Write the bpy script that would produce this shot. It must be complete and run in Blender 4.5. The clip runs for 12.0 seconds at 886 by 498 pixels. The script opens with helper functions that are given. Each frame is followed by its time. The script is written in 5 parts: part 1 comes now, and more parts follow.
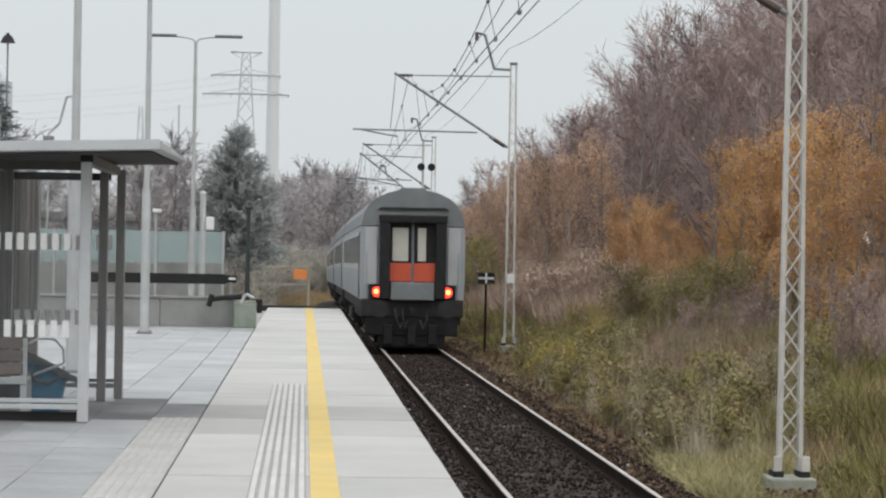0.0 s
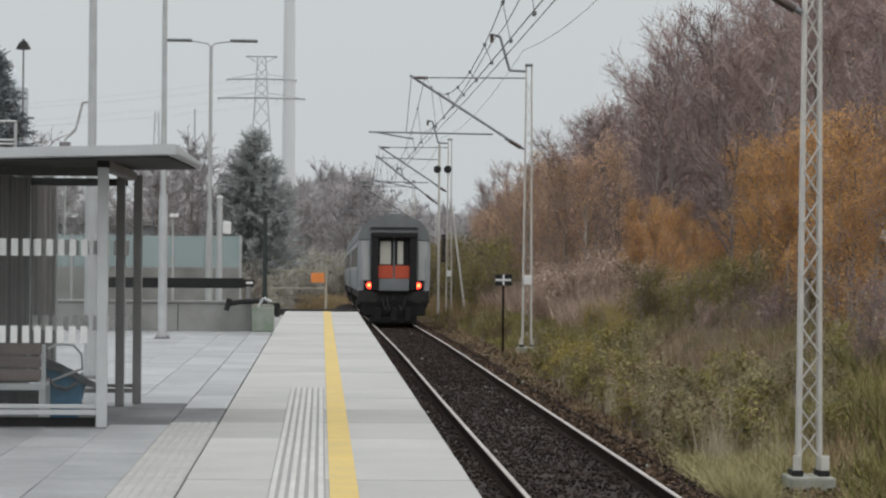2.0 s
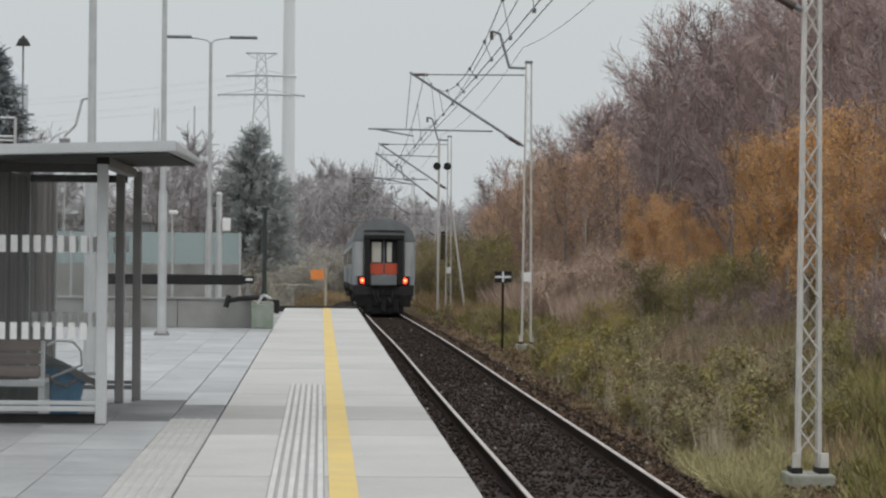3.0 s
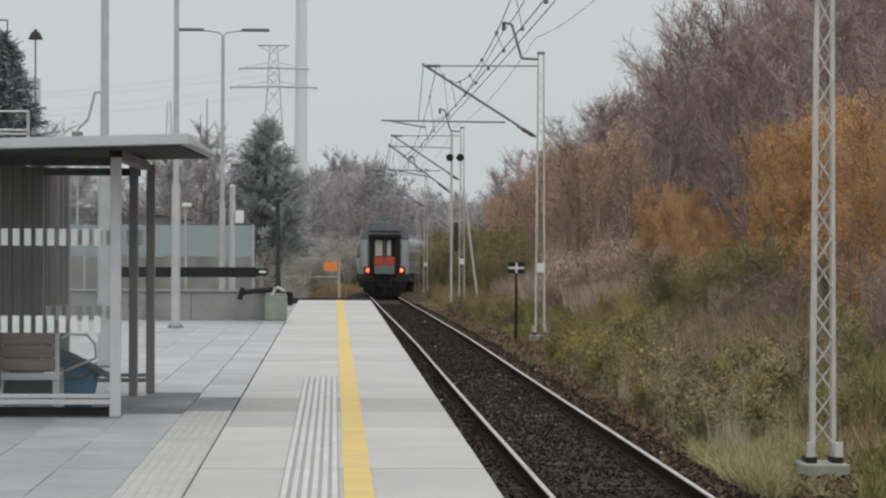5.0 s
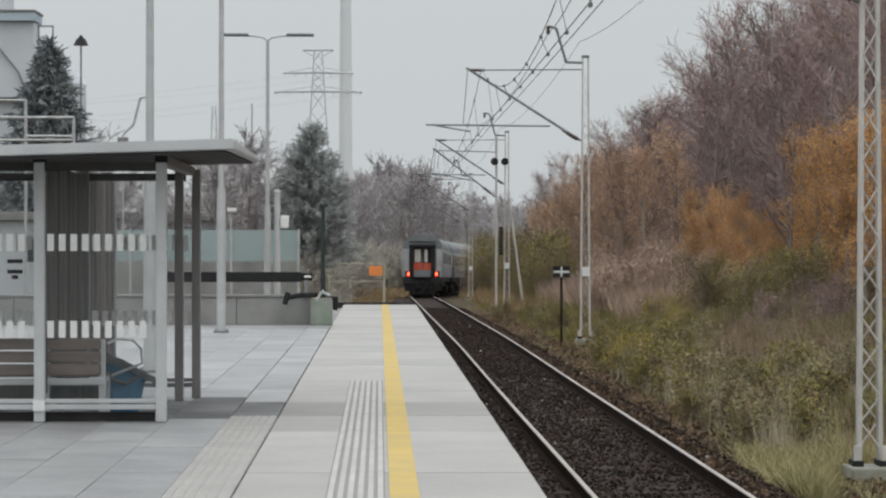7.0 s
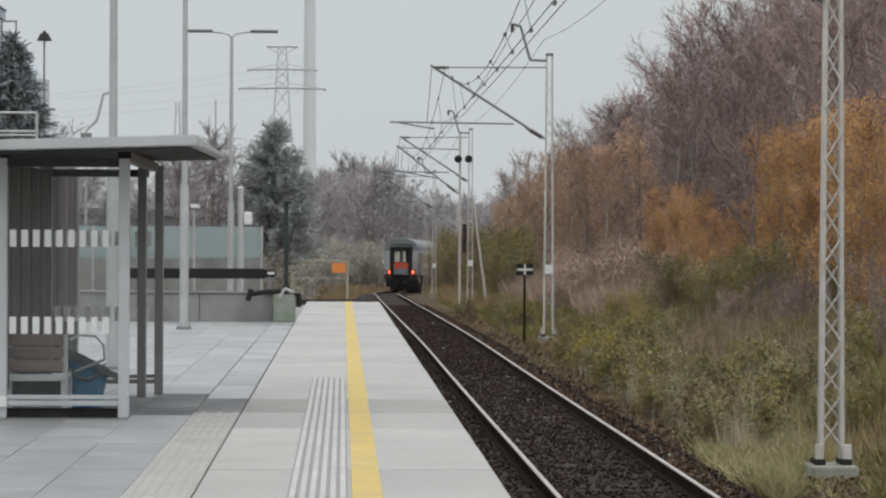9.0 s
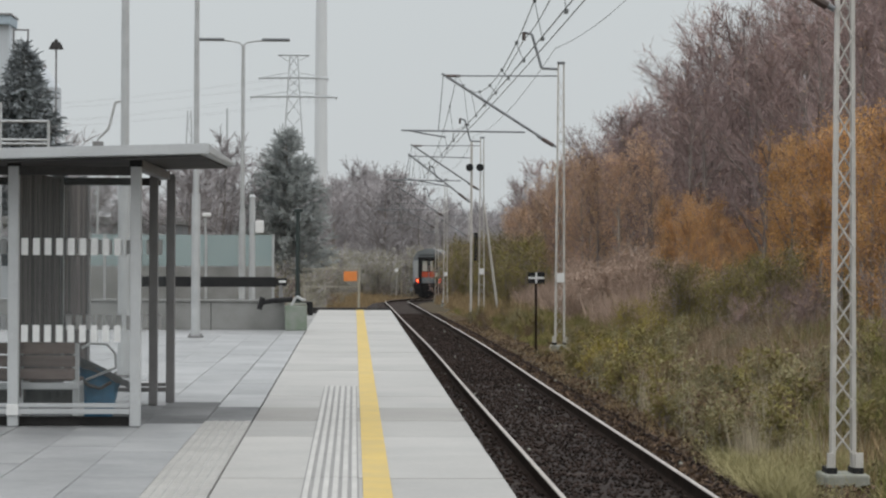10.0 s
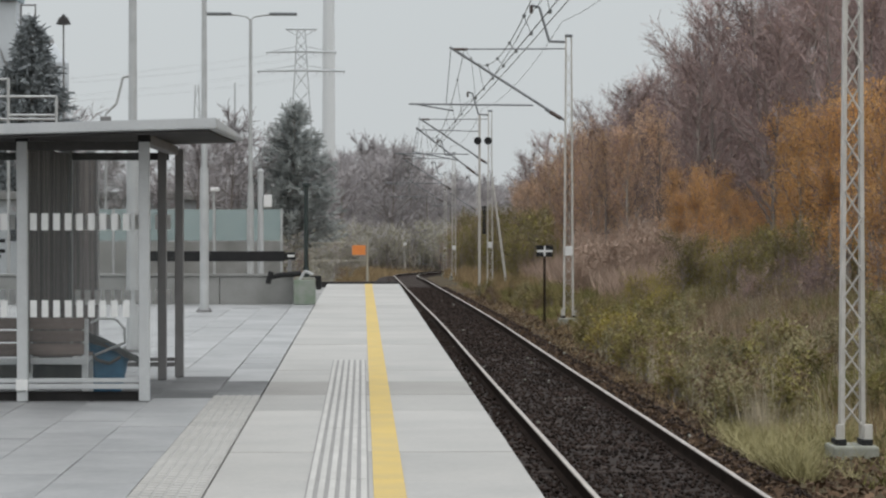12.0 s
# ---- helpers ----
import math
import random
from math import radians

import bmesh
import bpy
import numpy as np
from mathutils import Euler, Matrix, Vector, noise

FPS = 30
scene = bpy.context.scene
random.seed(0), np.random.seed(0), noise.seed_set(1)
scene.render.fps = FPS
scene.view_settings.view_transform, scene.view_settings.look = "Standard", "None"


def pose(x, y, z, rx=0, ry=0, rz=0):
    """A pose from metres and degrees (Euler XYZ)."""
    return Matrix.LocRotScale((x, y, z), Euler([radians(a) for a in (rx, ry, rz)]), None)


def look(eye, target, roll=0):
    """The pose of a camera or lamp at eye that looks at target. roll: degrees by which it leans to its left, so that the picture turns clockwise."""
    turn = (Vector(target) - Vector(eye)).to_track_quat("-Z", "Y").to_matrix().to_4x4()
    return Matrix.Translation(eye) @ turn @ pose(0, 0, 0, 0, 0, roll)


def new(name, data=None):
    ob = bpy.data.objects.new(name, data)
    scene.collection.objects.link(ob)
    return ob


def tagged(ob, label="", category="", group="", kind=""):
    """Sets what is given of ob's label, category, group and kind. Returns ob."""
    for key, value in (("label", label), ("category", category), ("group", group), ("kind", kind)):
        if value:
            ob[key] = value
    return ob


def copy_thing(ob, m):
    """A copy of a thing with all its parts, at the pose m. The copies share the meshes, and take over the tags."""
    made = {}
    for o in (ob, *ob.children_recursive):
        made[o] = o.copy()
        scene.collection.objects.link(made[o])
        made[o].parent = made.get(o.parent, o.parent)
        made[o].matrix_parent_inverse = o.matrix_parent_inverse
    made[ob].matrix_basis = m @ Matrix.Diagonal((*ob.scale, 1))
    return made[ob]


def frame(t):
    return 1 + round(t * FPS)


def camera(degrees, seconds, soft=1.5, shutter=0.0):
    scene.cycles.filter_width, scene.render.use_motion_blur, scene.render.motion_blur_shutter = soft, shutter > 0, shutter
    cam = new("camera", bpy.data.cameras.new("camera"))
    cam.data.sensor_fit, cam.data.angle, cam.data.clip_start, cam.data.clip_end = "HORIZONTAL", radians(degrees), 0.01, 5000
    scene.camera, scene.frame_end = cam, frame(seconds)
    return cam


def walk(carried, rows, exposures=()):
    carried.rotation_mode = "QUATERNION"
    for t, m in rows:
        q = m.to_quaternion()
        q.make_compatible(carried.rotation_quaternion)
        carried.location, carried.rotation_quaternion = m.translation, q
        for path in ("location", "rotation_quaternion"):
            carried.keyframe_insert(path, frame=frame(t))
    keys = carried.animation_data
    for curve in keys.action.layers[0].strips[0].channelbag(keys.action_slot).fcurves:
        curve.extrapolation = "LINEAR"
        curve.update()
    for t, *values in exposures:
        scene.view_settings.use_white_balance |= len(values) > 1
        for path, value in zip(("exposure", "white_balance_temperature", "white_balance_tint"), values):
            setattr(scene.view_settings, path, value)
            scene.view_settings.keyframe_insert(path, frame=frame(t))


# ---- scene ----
cam = camera(20.0, 12.0, soft=2.3)
EYE = (0.0, 0.0, 1.63)
ROWS = [  # seconds, yaw, pitch, roll
    (0.0, -3.164, 0.026, -1.002),
    (0.5, -2.730, 0.377, -0.825),
    (1.0, -2.748, 0.501, -0.583),
    (1.5, -2.992, 0.339, -0.456),
    (2.0, -2.775, 0.071, -0.468),
    (2.5, -2.763, -0.036, -0.471),
    (3.0, -2.785, 0.001, -0.530),
    (3.5, -2.640, -0.043, -0.366),
    (5.5, -2.354, -0.217, -0.097),
    (6.0, -1.891, -0.064, -0.047),
    (6.5, -1.833, 0.038, -0.091),
    (7.0, -1.459, -0.106, -0.033),
    (9.0, -2.293, -0.165, -0.270),
    (9.5, -2.200, -0.056, -0.217),
    (10.0, -2.032, 0.025, -0.275),
    (10.5, -1.715, -0.059, -0.201),
    (11.0, -1.562, -0.197, -0.165),
    (11.5, -1.464, -0.318, -0.094),
    (12.0, -1.842, -0.579, -0.019),
]
walk(cam, [(t, pose(*EYE, 90 + pitch, roll, yaw)) for t, yaw, pitch, roll in ROWS],
     exposures=[(0.0, 0.26), (0.6, 0.1), (1.2, 0.0), (12.0, 0.0)])

# ---------------------------------------------------------------- sky and sun
world = bpy.data.worlds.new("overcast_sky")
scene.world = world
world.use_nodes = True
wn, wl = world.node_tree.nodes, world.node_tree.links
wn.clear()
w_out, w_bg = wn.new("ShaderNodeOutputWorld"), wn.new("ShaderNodeBackground")
w_sky = wn.new("ShaderNodeTexSky")
w_sky.sky_type, w_sky.sun_disc = "NISHITA", False
w_sky.sun_elevation, w_sky.sun_rotation = radians(38), radians(150)
w_sky.dust_density, w_sky.air_density = 6.0, 1.0
w_co, w_sep = wn.new("ShaderNodeTexCoord"), wn.new("ShaderNodeSeparateXYZ")
w_ramp = wn.new("ShaderNodeValToRGB")  # cloud deck: zenith about three times the horizon
w_ramp.color_ramp.elements[0].position, w_ramp.color_ramp.elements[0].color = 0.0, (0.60, 0.635, 0.65, 1)
w_ramp.color_ramp.elements[1].position, w_ramp.color_ramp.elements[1].color = 1.0, (1.78, 1.83, 1.88, 1)
mid = w_ramp.color_ramp.elements.new(0.12)
mid.color = (0.62, 0.66, 0.675, 1)
w_mix = wn.new("ShaderNodeMix")
w_mix.data_type = "RGBA"
w_scale = wn.new("ShaderNodeVectorMath")
w_scale.operation = "SCALE"
w_scale.inputs["Scale"].default_value = 0.1
wl.new(w_co.outputs["Generated"], w_sep.inputs[0])
wl.new(w_sep.outputs["Z"], w_ramp.inputs[0])
wl.new(w_sky.outputs[0], w_scale.inputs[0])
w_mix.inputs["Factor"].default_value = 0.94
wl.new(w_scale.outputs[0], w_mix.inputs["A"])
wl.new(w_ramp.outputs[0], w_mix.inputs["B"])
wl.new(w_mix.outputs["Result"], w_bg.inputs["Color"])
w_bg.inputs["Strength"].default_value = 0.98
wl.new(w_bg.outputs[0], w_out.inputs[0])
sun_data = bpy.data.lights.new("sun", "SUN")
sun_data.energy, sun_data.angle, sun_data.color = 0.5, radians(25), (1.0, 0.97, 0.93)
sun = new("sun", sun_data)
sun.matrix_world = look((0, 0, 60), (-14, 24, 0))

# ---------------------------------------------------------------- materials


def mat(name, a, b, scale=3.0, rough=0.8, metal=0.0, bump=0.0, fine=40.0, vary=0.0, island=0.0, stretch=None, spec=0.5):
    """Two colours mixed by noise at two scales, with relief; vary: lightness by object, island: by loose piece."""
    m = bpy.data.materials.new(name)
    m.use_nodes = True
    n, l = m.node_tree.nodes, m.node_tree.links
    bsdf = n["Principled BSDF"]
    bsdf.inputs["Roughness"].default_value = rough
    bsdf.inputs["Metallic"].default_value = metal
    bsdf.inputs["Specular IOR Level"].default_value = spec
    co = n.new("ShaderNodeTexCoord")
    src = co.outputs["Object"]
    if stretch:
        mp = n.new("ShaderNodeMapping")
        mp.inputs["Scale"].default_value = stretch
        l.new(src, mp.inputs[0])
        src = mp.outputs[0]
    if vary:
        info, add = n.new("ShaderNodeObjectInfo"), n.new("ShaderNodeVectorMath")
        shift = n.new("ShaderNodeMath")
        shift.operation = "MULTIPLY"
        shift.inputs[1].default_value = 37.0
        l.new(info.outputs["Random"], shift.inputs[0])
        l.new(src, add.inputs[0])
        l.new(shift.outputs[0], add.inputs[1])
        src = add.outputs[0]
    big, small = n.new("ShaderNodeTexNoise"), n.new("ShaderNodeTexNoise")
    big.inputs["Scale"].default_value, small.inputs["Scale"].default_value = scale, fine
    big.inputs["Detail"].default_value, small.inputs["Detail"].default_value = 5, 3
    l.new(src, big.inputs["Vector"])
    l.new(src, small.inputs["Vector"])
    mix = n.new("ShaderNodeMath")
    mix.operation = "MULTIPLY_ADD"
    mix.inputs[1].default_value = 0.45
    l.new(small.outputs["Fac"], mix.inputs[0])
    l.new(big.outputs["Fac"], mix.inputs[2])
    rng = n.new("ShaderNodeMapRange")
    rng.inputs["From Min"].default_value, rng.inputs["From Max"].default_value = 0.5, 0.95
    l.new(mix.outputs[0], rng.inputs["Value"])
    col = n.new("ShaderNodeMix")
    col.data_type = "RGBA"
    col.inputs["A"].default_value, col.inputs["B"].default_value = (*a, 1), (*b, 1)
    l.new(rng.outputs[0], col.inputs["Factor"])
    out = col.outputs["Result"]
    if vary or island:
        hsv, r2 = n.new("ShaderNodeHueSaturation"), n.new("ShaderNodeMapRange")
        k = vary or island
        r2.inputs["To Min"].default_value, r2.inputs["To Max"].default_value = 1 - k, 1 + k
        if vary:
            l.new(info.outputs["Random"], r2.inputs["Value"])
        else:
            geo = n.new("ShaderNodeNewGeometry")
            l.new(geo.outputs["Random Per Island"], r2.inputs["Value"])
        l.new(r2.outputs[0], hsv.inputs["Value"])
        l.new(out, hsv.inputs["Color"])
        out = hsv.outputs[0]
    l.new(out, bsdf.inputs["Base Color"])
    if bump:
        bp = n.new("ShaderNodeBump")
        bp.inputs["Strength"].default_value, bp.inputs["Distance"].default_value = bump, 0.01
        l.new(mix.outputs[0], bp.inputs["Height"])
        l.new(bp.outputs[0], bsdf.inputs["Normal"])
    return m


def leafy(name, a, b, share=0.4, **k):
    """A leaf material that lets part of the light through."""
    m = mat(name, a, b, 0.9, 0.8, **k)
    n, l = m.node_tree.nodes, m.node_tree.links
    bsdf, out = n["Principled BSDF"], n["Material Output"]
    col = bsdf.inputs["Base Color"].links[0].from_socket
    tr, mx = n.new("ShaderNodeBsdfTranslucent"), n.new("ShaderNodeMixShader")
    l.new(col, tr.inputs["Color"])
    mx.inputs[0].default_value = share
    l.new(bsdf.outputs[0], mx.inputs[1])
    l.new(tr.outputs[0], mx.inputs[2])
    l.new(mx.outputs[0], out.inputs["Surface"])
    return m


def glow(name, color, strength):
    m = mat(name, color, color, rough=0.3)
    bsdf = m.node_tree.nodes["Principled BSDF"]
    bsdf.inputs["Emission Color"].default_value = (*color, 1)
    bsdf.inputs["Emission Strength"].default_value = strength
    return m


def glass(name, tint, alpha):
    m = mat(name, tint, tint, rough=0.05)
    bsdf = m.node_tree.nodes["Principled BSDF"]
    bsdf.inputs["Alpha"].default_value = alpha
    return m


# Dry matte paving and slab, with the shelter's shade put into their colour.
SHADED_DRY_PAVER = mat("shaded_dry_paving", (0.225, 0.228, 0.23), (0.145, 0.148, 0.15), 1.3, 0.95, bump=0.3, vary=0.13, fine=14, spec=0.1)
SHADED_DRY_SLAB = mat("shaded_dry_concrete", (0.33, 0.32, 0.30), (0.255, 0.248, 0.235), 0.9, 0.75, bump=0.15, fine=25, spec=0.3)
SLAB = mat("pale_concrete", (0.375, 0.362, 0.338), (0.285, 0.277, 0.262), 0.9, 0.48, bump=0.15, vary=0.10, fine=25)
PAVER = mat("grey_paving", (0.325, 0.327, 0.327), (0.205, 0.209, 0.212), 1.3, 0.42, bump=0.3, vary=0.11, fine=14)
TACTILE = mat("tactile_concrete", (0.46, 0.45, 0.425), (0.36, 0.35, 0.33), 2.0, 0.55, bump=0.2, vary=0.05)
TILE_BED = mat("tactile_tile_bed", (0.37, 0.362, 0.342), (0.285, 0.278, 0.265), 2.0, 0.7, vary=0.06)
BAR_GREY = mat("guide_bar_gap", (0.285, 0.28, 0.27), (0.235, 0.23, 0.225), 2.0, 0.85)
YELLOW = mat("yellow_line_paint", (0.54, 0.385, 0.10), (0.44, 0.33, 0.12), 2.5, 0.7, vary=0.03, fine=30)
CONCRETE = mat("weathered_concrete", (0.30, 0.30, 0.29), (0.19, 0.19, 0.18), 1.4, 0.9, bump=0.4)
OLD_CONC = mat("foundation_concrete", (0.33, 0.33, 0.29), (0.2, 0.21, 0.17), 3, 0.9, bump=0.4)
MOSSY = mat("mossy_concrete", (0.28, 0.29, 0.27), (0.15, 0.205, 0.14), 4, 0.9, bump=0.4)
RAIL = mat("rail_steel", (0.50, 0.46, 0.42), (0.36, 0.32, 0.29), 2, 0.5, 0.4)
RUST = mat("rusty_rail_side", (0.034, 0.024, 0.019), (0.018, 0.013, 0.011), 5, 1.0, bump=0.3, spec=0.05)
SLEEPER = mat("dark_sleeper", (0.056, 0.043, 0.037), (0.028, 0.021, 0.018), 4, 0.9, bump=0.5, vary=0.35, spec=0.12)
BALLAST = mat("brown_ballast", (0.045, 0.036, 0.032), (0.024, 0.019, 0.017), 6, 0.95, bump=0.8, spec=0.12)
STONE = mat("ballast_stone", (0.052, 0.037, 0.031), (0.016, 0.0118, 0.01), 1.2, 0.95, island=0.6, spec=0.12)
GALV = mat("galvanised_steel", (0.52, 0.53, 0.53), (0.40, 0.41, 0.41), 3, 0.5, 0.25, fine=60)
MAST = mat("mast_paint", (0.58, 0.56, 0.525), (0.44, 0.42, 0.39), 4, 0.6, 0.15, vary=0.05)
TUBE = mat("cantilever_tube", (0.24, 0.25, 0.26), (0.16, 0.17, 0.18), 4, 0.5, 0.4)
WIRE = mat("catenary_wire", (0.20, 0.21, 0.21), (0.14, 0.15, 0.15), 4, 0.5, 0.4)
INSUL = mat("brown_insulator", (0.10, 0.07, 0.06), (0.06, 0.045, 0.04), 4, 0.3)
BLACK = mat("black_rubber", (0.016, 0.016, 0.017), (0.026, 0.026, 0.026), 6, 0.75, spec=0.2)
UNDER = mat("grimy_underframe", (0.014, 0.013, 0.013), (0.03, 0.027, 0.026), 4, 0.85, bump=0.3)
COACH = mat("coach_grey_paint", (0.33, 0.35, 0.37), (0.27, 0.29, 0.31), 1.2, 0.5)
COACH_LT = mat("coach_pale_band", (0.45, 0.46, 0.46), (0.37, 0.38, 0.38), 1.2, 0.5)
ROOF = mat("coach_roof_grey", (0.19, 0.205, 0.21), (0.13, 0.14, 0.145), 1.6, 0.6)
RED = mat("orange_red_door", (0.55, 0.085, 0.035), (0.45, 0.07, 0.03), 2, 0.5)
DOOR_PANE = mat("pale_door_window", (0.55, 0.54, 0.48), (0.44, 0.43, 0.38), 2, 0.3)
DARK_PANE = mat("dark_tinted_window", (0.03, 0.035, 0.04), (0.05, 0.055, 0.06), 2, 0.12)
TAIL = glow("tail_lamp_glow", (1.0, 0.03, 0.018), 3.2)
TAIL_CORE = glow("tail_lamp_core", (1.0, 0.24, 0.07), 3.6)
WHITE = mat("white_painted_steel", (0.53, 0.545, 0.55), (0.44, 0.45, 0.455), 2, 0.5)
ROOF_WHITE = mat("shelter_roof_sheet", (0.50, 0.515, 0.52), (0.41, 0.42, 0.43), 2, 0.5)
# The shade under the shelter roof is put into this dark colour.
SOFFIT = mat("shaded_soffit", (0.085, 0.082, 0.08), (0.045, 0.044, 0.043), 2, 0.8, spec=0.2)
BROWNPOST = mat("brown_grey_post", (0.245, 0.24, 0.24), (0.175, 0.17, 0.17), 2, 0.6)
SLAT = mat("dark_wood_slat", (0.125, 0.104, 0.098), (0.05, 0.042, 0.04), 3, 0.75, stretch=(6, 6, 0.6), vary=0.5)
BENCHWOOD = mat("worn_bench_board", (0.20, 0.152, 0.134), (0.115, 0.088, 0.078), 3, 0.7, stretch=(0.6, 6, 6), vary=0.12)
GLASS = glass("shelter_glass", (0.40, 0.45, 0.45), 0.045)
SCREEN = glass("teal_screen_glass", (0.40, 0.50, 0.50), 0.6)
STRIPE = mat("white_glass_stripe", (0.78, 0.78, 0.77), (0.7, 0.7, 0.69), 3, 0.6)
BLUE = mat("blue_cloth", (0.035, 0.15, 0.26), (0.02, 0.085, 0.16), 6, 0.8, bump=0.3)
DARKCLOTH = mat("dark_cloth", (0.05, 0.05, 0.055), (0.1, 0.1, 0.1), 6, 0.9)
GREENPOST = mat("dark_green_post", (0.02, 0.032, 0.029), (0.012, 0.019, 0.018), 4, 0.6)
ORANGE = mat("orange_sign_paint", (0.75, 0.24, 0.05), (0.62, 0.2, 0.05), 4, 0.6)
CREAM = mat("cream_rail_paint", (0.40, 0.37, 0.30), (0.31, 0.285, 0.23), 3, 0.6)
# Far steel and chimney: the haze is put into these pale base colours.
PYLON = mat("hazed_pylon_steel", (0.52, 0.54, 0.55), (0.45, 0.47, 0.48), 0.3, 0.8)
CHIMNEY = mat("hazed_chimney_concrete", (0.68, 0.70, 0.71), (0.64, 0.66, 0.67), 0.05, 0.9)
SILO = mat("pale_silo_metal", (0.56, 0.595, 0.62), (0.46, 0.49, 0.515), 0.4, 0.5)
SHED = mat("pale_blue_cladding", (0.42, 0.50, 0.56), (0.36, 0.43, 0.48), 0.2, 0.7)
SOIL = mat("grass_and_soil", (0.085, 0.07, 0.038), (0.062, 0.043, 0.031), 0.25, 0.95, bump=1.0, fine=4, spec=0.12)
BARK = mat("grey_brown_bark", (0.30, 0.26, 0.235), (0.17, 0.145, 0.13), 4, 0.9, stretch=(3, 3, 0.6), vary=0.2)
BIRCH = mat("pale_birch_bark", (0.42, 0.38, 0.33), (0.2, 0.17, 0.15), 5, 0.85, stretch=(1, 1, 3), vary=0.2)
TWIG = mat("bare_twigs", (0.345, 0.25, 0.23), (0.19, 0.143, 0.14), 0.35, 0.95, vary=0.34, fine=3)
# Twigs of far trees: distance haze is put into the pale grey.
TWIG_HAZED = mat("hazed_grey_twigs", (0.46, 0.432, 0.435), (0.335, 0.314, 0.318), 0.6, 0.95, vary=0.12, fine=3)
ORANGE_LEAF = leafy("orange_leaves", (0.72, 0.43, 0.18), (0.50, 0.285, 0.115), vary=0.2, fine=5)
RUSSET_LEAF = leafy("russet_leaves", (0.66, 0.455, 0.295), (0.47, 0.315, 0.195), 0.45, vary=0.25, fine=5)
OLIVE_LEAF = leafy("olive_leaves", (0.25, 0.21, 0.065), (0.13, 0.118, 0.035), 0.18, vary=0.4, fine=5)
# Both needle colours are lightened to carry the haze over the far conifers.
NEEDLE = mat("hazed_spruce_needles", (0.235, 0.255, 0.26), (0.16, 0.176, 0.184), 1.0, 0.8, vary=0.15, fine=6)
NEEDLE_HAZED = leafy("hazed_green_needles", (0.42, 0.44, 0.43), (0.27, 0.288, 0.283), 0.4, vary=0.15, fine=6)
STALK = mat("bleached_stalks", (0.46, 0.40, 0.30), (0.32, 0.27, 0.19), 0.5, 0.9, island=0.35)
PINK_GRASS = mat("faded_pinkish_grass", (0.31, 0.23, 0.155), (0.14, 0.10, 0.066), 0.5, 0.9, island=0.4)
GRASS_TAN = mat("dry_tan_grass", (0.34, 0.245, 0.13), (0.18, 0.128, 0.068), 0.5, 0.9, island=0.35)
GRASS_OLIVE = mat("olive_grass", (0.20, 0.185, 0.05), (0.09, 0.092, 0.028), 0.5, 0.9, island=0.4)
GRASS_YELLOW = mat("yellow_green_grass", (0.36, 0.32, 0.16), (0.24, 0.215, 0.10), 0.6, 0.9, island=0.3)
REED = mat("pinkish_reed_plumes", (0.44, 0.325, 0.255), (0.30, 0.218, 0.17), 0.6, 0.9, island=0.3)
# Fading olive leaves, made paler and greyer in colour for distance haze.
HAZED_OLIVE = leafy("hazed_scrub_leaves", (0.40, 0.38, 0.285), (0.29, 0.275, 0.21), vary=0.2, fine=5)
WITHERED = leafy("withered_brown_leaves", (0.22, 0.145, 0.085), (0.11, 0.072, 0.042), 0.18, vary=0.4, fine=5)
HERB = leafy("grey_green_herbs", (0.30, 0.265, 0.14), (0.15, 0.135, 0.066), 0.18, vary=0.4, fine=5)
MUSTARD = leafy("mustard_green_leaves", (0.36, 0.29, 0.055), (0.20, 0.165, 0.034), 0.2, vary=0.3, fine=5)
LITTER = mat("fallen_leaf_litter", (0.145, 0.098, 0.064), (0.075, 0.05, 0.035), 1.5, 0.9, island=0.5, spec=0.12)

# ---------------------------------------------------------------- mesh helpers


def mesh_object(name, bm, material, parent=None, label=""):
    me = bpy.data.meshes.new(name)
    bm.normal_update()
    bm.to_mesh(me)
    bm.free()
    me.materials.append(material)
    ob = new(name, me)
    ob.parent = parent
    if label:
        ob["label"] = label
    return ob


def part(name, bm, material, parent, label=""):
    return mesh_object(name, bm, material, parent, label)


def thing(name, label, category, at=(0, 0, 0), turn=0.0, group="", kind=""):
    """An Empty at a thing's base."""
    ob = new(name)
    ob.empty_display_size = 0.1
    ob.matrix_basis = pose(*at, 0, 0, turn)
    return tagged(ob, label, category, group, kind)


def box(x0, x1, y0, y1, z0, z1, bevel=0.0, bm=None):
    bm = bm or bmesh.new()
    m = Matrix.LocRotScale(((x0 + x1) / 2, (y0 + y1) / 2, (z0 + z1) / 2), None, (x1 - x0, y1 - y0, z1 - z0))
    made = bmesh.ops.create_cube(bm, size=1, matrix=m)
    if bevel:
        edges = list({e for v in made["verts"] for e in v.link_edges})
        bmesh.ops.bevel(bm, geom=edges, offset=bevel, segments=2, affect="EDGES", profile=0.6)
    return bm


def rod(a, b, r, r2=None, sides=8, bm=None, caps=True):
    """A round bar from a to b."""
    bm = bm or bmesh.new()
    a, b = Vector(a), Vector(b)
    m = Matrix.Translation((a + b) / 2) @ (b - a).to_track_quat("Z", "Y").to_matrix().to_4x4()
    bmesh.ops.create_cone(bm, cap_ends=caps, segments=sides, radius1=r, radius2=r if r2 is None else r2, depth=(b - a).length, matrix=m)
    return bm


def tube(points, r, sides=6, bm=None):
    """Round bars along a line of points, with balls at the bends left open."""
    bm = bm or bmesh.new()
    for a, b in zip(points[:-1], points[1:]):
        rod(a, b, r, sides=sides, bm=bm)
    return bm


